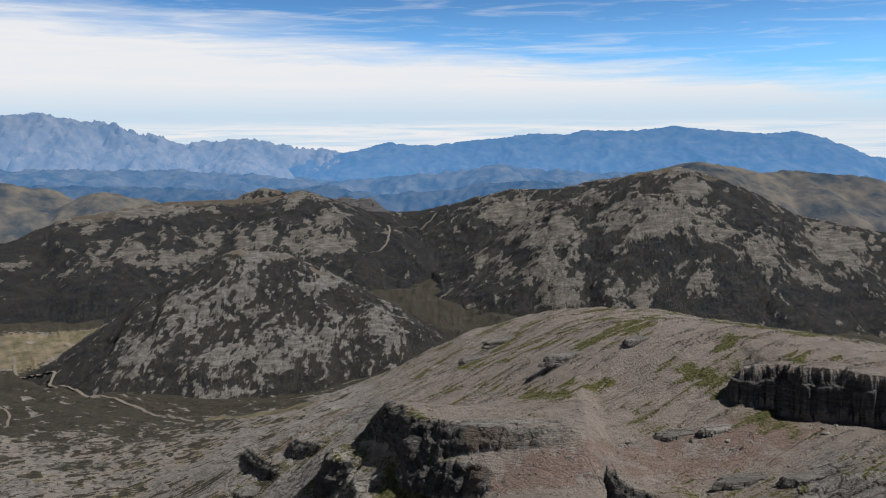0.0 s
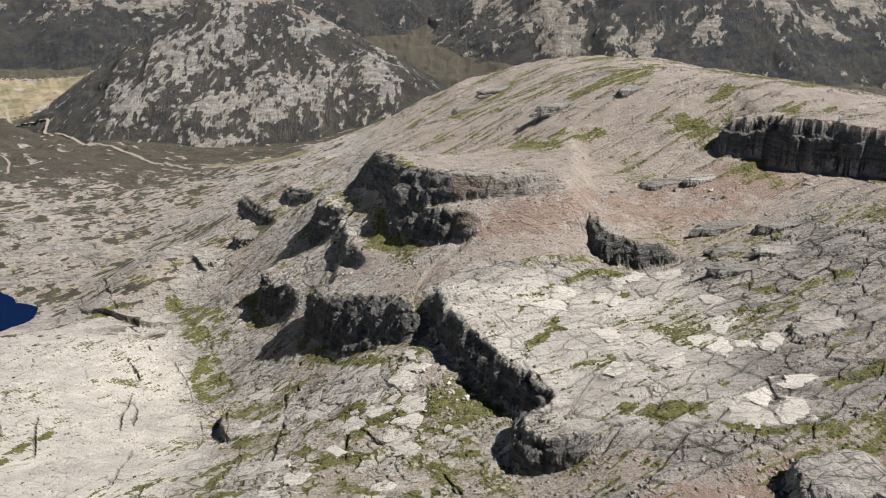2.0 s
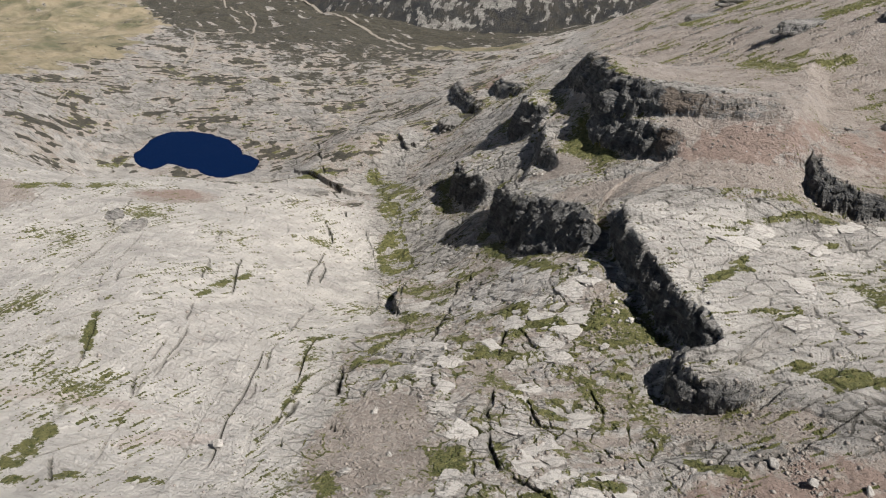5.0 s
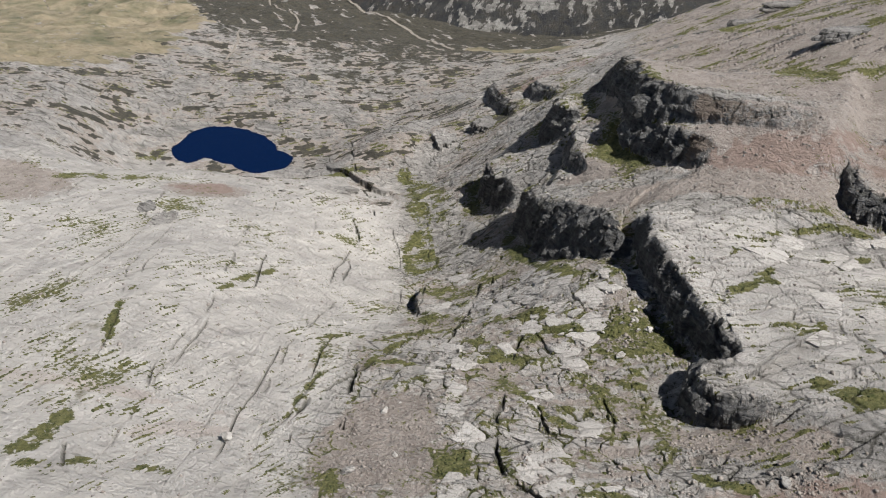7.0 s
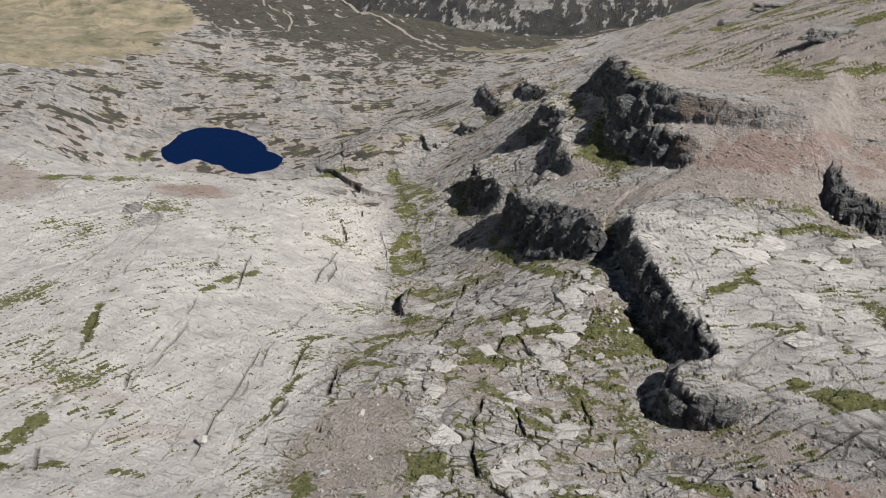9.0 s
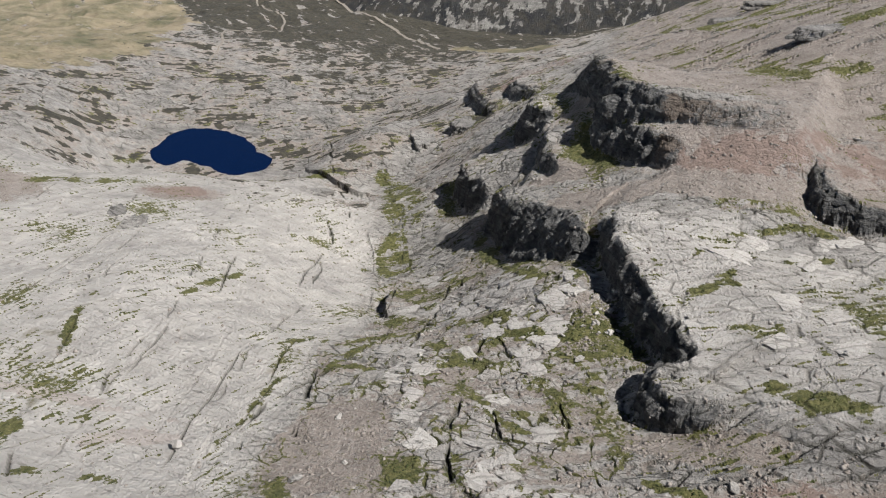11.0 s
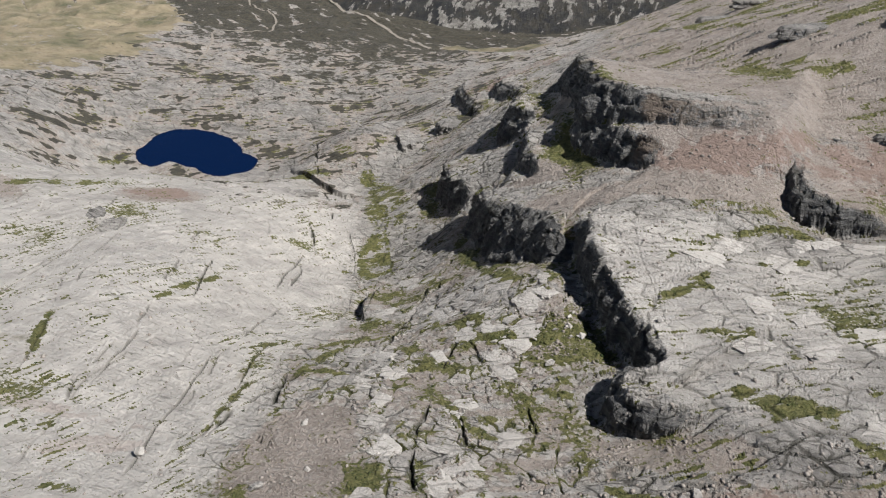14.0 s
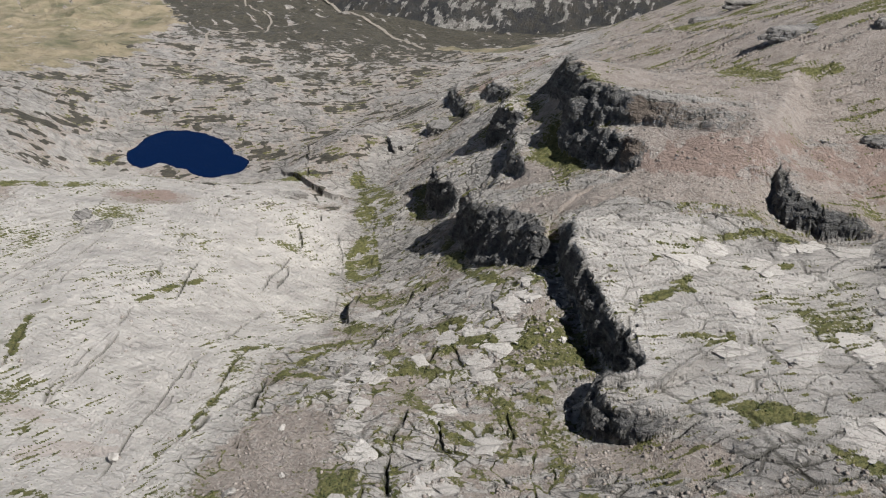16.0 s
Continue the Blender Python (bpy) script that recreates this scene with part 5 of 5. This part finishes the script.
def scatter_boulders():
    rnd = random.Random(7)
    kinds = [stone_mesh("boulder", k, SLAB, 3) for k in range(6)]
    spots = []
    # rubble below the dome, blocks under the scarps, blocks on the scree of the hill, single blocks on the slabs
    for cx, cy, wx, wy, count, lo, hi in [(55, 98, 22, 9, 46, 1.0, 3.0), (72, 90, 22, 9, 30, 0.9, 2.6), (6, 155, 6, 9, 12, 1.0, 2.6), (-2, 170, 5, 8, 8, 1.0, 2.6), (40, 232, 12, 5, 8, 0.5, 1.1),
                                          (100, 250, 30, 10, 16, 1.2, 2.8), (-100, 200, 60, 60, 16, 0.9, 2.2), (-30, 110, 20, 18, 12, 0.8, 2.0), (60, 150, 30, 20, 14, 0.8, 2.0), (-35, 240, 9, 9, 8, 1.0, 2.4)]:
        for _ in range(count):
            spots.append((rnd.gauss(cx, wx * 0.6), rnd.gauss(cy, wy * 0.6), lo + (hi - lo) * rnd.random() ** 2))
    spots += [(40, 88, 4.2), (51, 87, 4.4), (60, 92, 3.4), (67, 99, 4.6), (-64, 88, 3.4), (-36, 86, 3.2), (5, 141, 2.8)]
    z, _ = ground_at([s[0] for s in spots], [s[1] for s in spots])
    for k, ((x, y, size), h) in enumerate(zip(spots, z)):
        ob = new("boulder", kinds[k % 6])
        ob.matrix_basis = pose(x, y, h + 0.18 * size, rnd.uniform(-25, 25), rnd.uniform(-25, 25), rnd.uniform(0, 360)) @ Matrix.Diagonal((size * rnd.uniform(0.85, 1.3), size, size * rnd.uniform(0.7, 1.0), 1))
        tagged(ob, "angular grey boulder lying on scree" if size < 3 else "large pale angular block of fallen rock", "boulder", "fallen boulders")


scatter_boulders()


def scatter(name, label, category, seed, count, weight, lo, hi, flat, material, sink):
    """Many small lumps joined in one mesh, where the weight of the ground cover asks for them."""
    rs = np.random.RandomState(seed)
    n = count * 7
    turn = np.radians(rs.uniform(-46, 66, n))
    r = 62 * (330 / 62.0) ** rs.rand(n)
    x, y = -r * np.sin(turn) + 8, r * np.cos(turn)
    z, cover = ground_at(x, y)
    keep = rs.rand(n) < weight(x, y, cover)
    keep &= np.cumsum(keep) <= count
    x, y, z, r = x[keep], y[keep], z[keep], r[keep]
    m = len(x)
    lump = np.array([(1, 0, 0), (0, 1, 0), (-1, 0, 0), (0, -1, 0), (0, 0, 1), (0, 0, -1)]) * 0.55
    tri = np.array([(0, 1, 4), (1, 2, 4), (2, 3, 4), (3, 0, 4), (1, 0, 5), (2, 1, 5), (3, 2, 5), (0, 3, 5)])
    size = (lo + (hi - lo) * rs.rand(m) ** 5) * np.clip(r / 150, 0.8, 1.0)
    pts = lump[None] * (1 + 0.6 * (rs.rand(m, 6, 1) - 0.5)) * rs.uniform(0.7, 1.4, (m, 1, 3)) * np.array([1, 1, flat]) * size[:, None, None]
    a = rs.rand(m) * 6.283
    c, s = np.cos(a)[:, None], np.sin(a)[:, None]
    px, py = pts[..., 0] * c - pts[..., 1] * s, pts[..., 0] * s + pts[..., 1] * c
    co = np.stack([px + x[:, None], py + y[:, None], pts[..., 2] + (z + size * sink)[:, None]], -1).reshape(-1, 3)
    faces = (tri[None] + 6 * np.arange(m)[:, None, None]).reshape(-1, 3)
    me = bpy.data.meshes.new(name)
    me.vertices.add(len(co))
    me.vertices.foreach_set("co", co.reshape(-1).astype(np.float32))
    me.loops.add(faces.size)
    me.loops.foreach_set("vertex_index", faces.reshape(-1).astype(np.int32))
    me.polygons.add(len(faces))
    me.polygons.foreach_set("loop_start", np.arange(0, faces.size, 3, dtype=np.int32))
    me.update(calc_edges=True)
    me.materials.append(material)
    tagged(new(name, me), label, category, kind="stuff")


def pebble_material():
    m, nt, bsdf = shader("stones", 0.9)
    geo = nt.nodes.new("ShaderNodeNewGeometry")
    col = blend(nt, geo.outputs["Random Per Island"], (0.13, 0.114, 0.10), (0.30, 0.275, 0.24))
    nt.links.new(blend(nt, noise_node(nt, 0.6, 6, 0.7), col, (0.18, 0.15, 0.126)), bsdf.inputs["Base Color"])
    return m


def shrub_material():
    m, nt, bsdf = shader("low_shrubs", 0.95)
    geo = nt.nodes.new("ShaderNodeNewGeometry")
    col = blend(nt, geo.outputs["Random Per Island"], (0.021, 0.03, 0.008), (0.072, 0.072, 0.024))
    nt.links.new(col, bsdf.inputs["Base Color"])
    return m


def stone_weight(x, y, cover):
    rubble = np.exp(-(((x - 62) / 42) ** 2 + ((y - 100) / 22) ** 2)) + 0.6 * np.exp(-(((x - 5) / 14) ** 2 + ((y - 155) / 22) ** 2)) + 0.5 * np.exp(-(((x - 42) / 20) ** 2 + ((y - 236) / 18) ** 2))
    clump = step(-0.1, 0.6, fbm(x, y, 9, 3, 501)) + 0.08
    return np.clip(rubble * clump + 0.16 * cover["soil"] * clump + 0.02, 0, 1) * (1 - step(0.5, 0.8, cover["grass"]))


scatter("loose_stones", "scattered small stones and rubble on the scree", "stones", 21, 36000, stone_weight, 0.16, 1.15, 0.75, pebble_material(), 0.1)
scatter("low_shrubs", "dark green cushions of low shrub in the rock joints", "shrubs", 22, 14000, lambda x, y, cover: step(0.45, 0.8, cover["grass"]) * 0.8, 0.2, 0.9, 0.6, shrub_material(), 0.05)


# ---- dirt tracks ----
def surface_at(x, y):
    """The highest of the ground and the mountainsides."""
    z = ground_at(x, y)[0]
    for x0, y0, cell, grid in SURFACES:
        v, u = (y - y0) / cell, (x - x0) / cell
        i, j = np.floor(v).astype(int), np.floor(u).astype(int)
        there = (i >= 0) & (j >= 0) & (i < grid.shape[0] - 1) & (j < grid.shape[1] - 1)
        i, j = np.clip(i, 0, grid.shape[0] - 2), np.clip(j, 0, grid.shape[1] - 2)
        v, u = np.clip(v - i, 0, 1), np.clip(u - j, 0, 1)
        tall = (1 - v) * ((1 - u) * grid[i, j] + u * grid[i, j + 1]) + v * ((1 - u) * grid[i + 1, j] + u * grid[i + 1, j + 1])
        z = np.where(there, np.maximum(z, tall), z)
    return z


def track(label, points, width):
    """A worn track laid along the ground through its bends."""
    pts = [Vector((*p, 0)) for p in points]
    line = []
    for k in range(len(pts) - 1):
        p0, p1, p2, p3 = pts[max(k - 1, 0)], pts[k], pts[k + 1], pts[min(k + 2, len(pts) - 1)]
        steps = max(2, int((p2 - p1).length / 2.5))
        for i in range(steps):
            t = i / steps
            line.append(0.5 * ((2 * p1) + (p2 - p0) * t + (2 * p0 - 5 * p1 + 4 * p2 - p3) * t * t + (3 * p1 - p0 - 3 * p2 + p3) * t ** 3))
    line = np.array([v[:2] for v in line])
    way = np.gradient(line, axis=0)
    way /= np.linalg.norm(way, axis=1)[:, None]
    side = np.stack([-way[:, 1], way[:, 0]], -1)
    k = np.arange(len(line))
    half = width * 0.5 * (1 + 0.35 * waves(k / 5.0, k * 0 + width, 33))
    across = np.linspace(-1, 1, 5)
    xy = line[:, None] + side[:, None] * (across[None, :] * half[:, None])[..., None]
    z = surface_at(xy[..., 0].ravel(), xy[..., 1].ravel()).reshape(-1, 5).max(1)[:, None] + 0.35 - 0.12 * across[None] ** 2
    ob = sheet("dirt_track", np.concatenate([xy, z[..., None]], -1), len(line), 5, False, TRACK, {})
    tagged(ob, label, "track")


def track_material():
    m, nt, bsdf = shader("dirt_track", 0.95)
    nt.links.new(blend(nt, noise_node(nt, 2.0, 7, 0.65), (0.24, 0.215, 0.18), (0.15, 0.13, 0.105)), bsdf.inputs["Base Color"])
    return m


TRACK = track_material()
track("pale gravel road winding along the valley floor", [(-640, 1060), (-560, 960), (-526, 906), (-470, 862), (-448, 848), (-436, 812), (-400, 790), (-366, 758), (-300, 706), (-240, 640), (-205, 600)], 3.2)
track("narrow pale track climbing through the heath", [(-515, 799), (-470, 730), (-400, 665), (-376, 628), (-352, 572), (-390, 560), (-352, 500), (-330, 450), (-322, 430)], 1.9)
track("pale dirt road crossing the pass below the ridge", [(-16, 1836), (-44, 1785), (-70, 1738), (-102, 1650), (-118, 1640)], 4.0)
track("pale dirt road winding down the heath slope", [(-150, 1690), (-128, 1655), (-112, 1600), (-118, 1530), (-135, 1490), (-165, 1465)], 4.0)
track("faint footpath across bare ground near the meadow", [(-362, 396), (-350, 380), (-330, 340), (-322, 322)], 1.2)


# ---- rock plates of the broken ground, parted by turf-filled joints ----
def clip(poly, nx, ny, d):
    """The part of a polygon on the side nx*x + ny*y < d."""
    out = []
    for (ax, ay), (bx, by) in zip(poly, poly[1:] + poly[:1]):
        fa, fb = nx * ax + ny * ay - d, nx * bx + ny * by - d
        if fa < 0:
            out.append((ax, ay))
        if fa * fb < 0:
            t = fa / (fa - fb)
            out.append((ax + t * (bx - ax), ay + t * (by - ay)))
    return out


def rock_plates(x0, x1, y0, y1, sx, sy, turn, inside, seed, most, gone, thick):
    rnd = random.Random(seed)
    c, s = math.cos(radians(turn)), math.sin(radians(turn))
    seeds = {}
    span = int(max(x1 - x0, y1 - y0) / min(sx, sy))
    mx, my = (x0 + x1) / 2, (y0 + y1) / 2
    for i in range(-span, span + 1):
        for j in range(-span, span + 1):
            u, v = (i + rnd.uniform(-0.5, 0.5)) * sx, (j + (i % 2) * 0.5 + rnd.uniform(-0.5, 0.5)) * sy
            seeds[i, j] = (mx + u * c - v * s, my + u * s + v * c)
    rings = []
    for (i, j), (px, py) in seeds.items():
        if not (x0 < px < x1 and y0 < py < y1 and inside(px, py)) or rnd.random() < gone or len(rings) >= most:
            continue
        poly = [(px - 14, py - 14), (px + 14, py - 14), (px + 14, py + 14), (px - 14, py + 14)]
        for di in (-2, -1, 0, 1, 2):
            for dj in (-2, -1, 0, 1, 2):
                if (di or dj) and (i + di, j + dj) in seeds and len(poly) > 2:
                    qx, qy = seeds[i + di, j + dj]
                    nx, ny = qx - px, qy - py
                    poly = clip(poly, nx, ny, nx * (px + qx) / 2 + ny * (py + qy) / 2)
        if len(poly) < 3:
            continue
        keep = rnd.uniform(0.72, 0.97)
        ring = []
        for (ax, ay), (bx, by) in zip(poly, poly[1:] + poly[:1]):
            n = max(1, int(math.hypot(bx - ax, by - ay) / 0.9))
            for k in range(n):
                qx, qy = ax + (bx - ax) * k / n, ay + (by - ay) * k / n
                wob = 1 + 0.30 * noise.noise(Vector((qx * 0.3, qy * 0.3, seed))) + 0.14 * noise.noise(Vector((qx * 1.1, qy * 1.1, seed)))
                ring.append((px + (qx - px) * keep * wob, py + (qy - py) * keep * wob))
        rings.append(np.array(ring))
    every = np.concatenate(rings)
    heights, cover = ground_at(every[:, 0], every[:, 1])
    steep = np.maximum(cover["cliff"], 0.1 * (cover["soil"] > 0.75))
    first = 0
    for ring in rings:
        m = len(ring)
        g = heights[first:first + m]
        first += m
        if steep[first - m:first].max() > 0.06:
            continue
        mid = ring.mean(0)
        inner = mid + (ring - mid) * 0.86
        core = mid + (ring - mid) * 0.45
        A = np.stack([np.ones(m), ring[:, 0] - mid[0], ring[:, 1] - mid[1]], -1)
        fit = np.linalg.lstsq(A, g, rcond=None)[0]
        if np.abs(A @ fit - g).max() > 0.8:
            continue
        fit[1:] += [rnd.uniform(-0.02, 0.02), rnd.uniform(-0.02, 0.02)]

        def flat(q):
            return fit[0] + fit[1] * (q[:, 0] - mid[0]) + fit[2] * (q[:, 1] - mid[1])
        lift = rnd.uniform(0.05, thick)
        rows = [np.c_[ring, flat(ring) - 1.0], np.c_[ring, flat(ring) + lift * 0.55], np.c_[inner, flat(inner) + lift], np.c_[core, flat(core) + lift + 0.08], np.c_[mid + (ring - mid) * 0.02, np.full(m, fit[0] + lift + 0.1)]]
        xyz = np.stack(rows)
        xyz[2:4, :, 2] += np.array([[0.12 * noise.noise(Vector((x * 0.8, y * 0.8, 3))) for x, y, _ in r] for r in xyz[2:4]])
        ob = sheet("rock_slab", xyz, 5, m, True, SLAB, {}, smooth=False)
        ob.parent = ground


def broken_ground(x, y):
    left = -42 + (85 - y) * 0.16 if y < 180 else -66 - (y - 180) * 0.4
    return left + 3 < x < 12 - 0.25 * (y - 130) - (0 if y > 112 else 6)


rock_plates(-75, 22, 80, 206, 5.6, 8.0, 12, broken_ground, 3, 170, 0.42, 0.22)
rock_plates(22, 84, 126, 205, 12, 4.5, 27, lambda x, y: x > 30 - 0.2 * (y - 130), 5, 60, 0.62, 0.18)
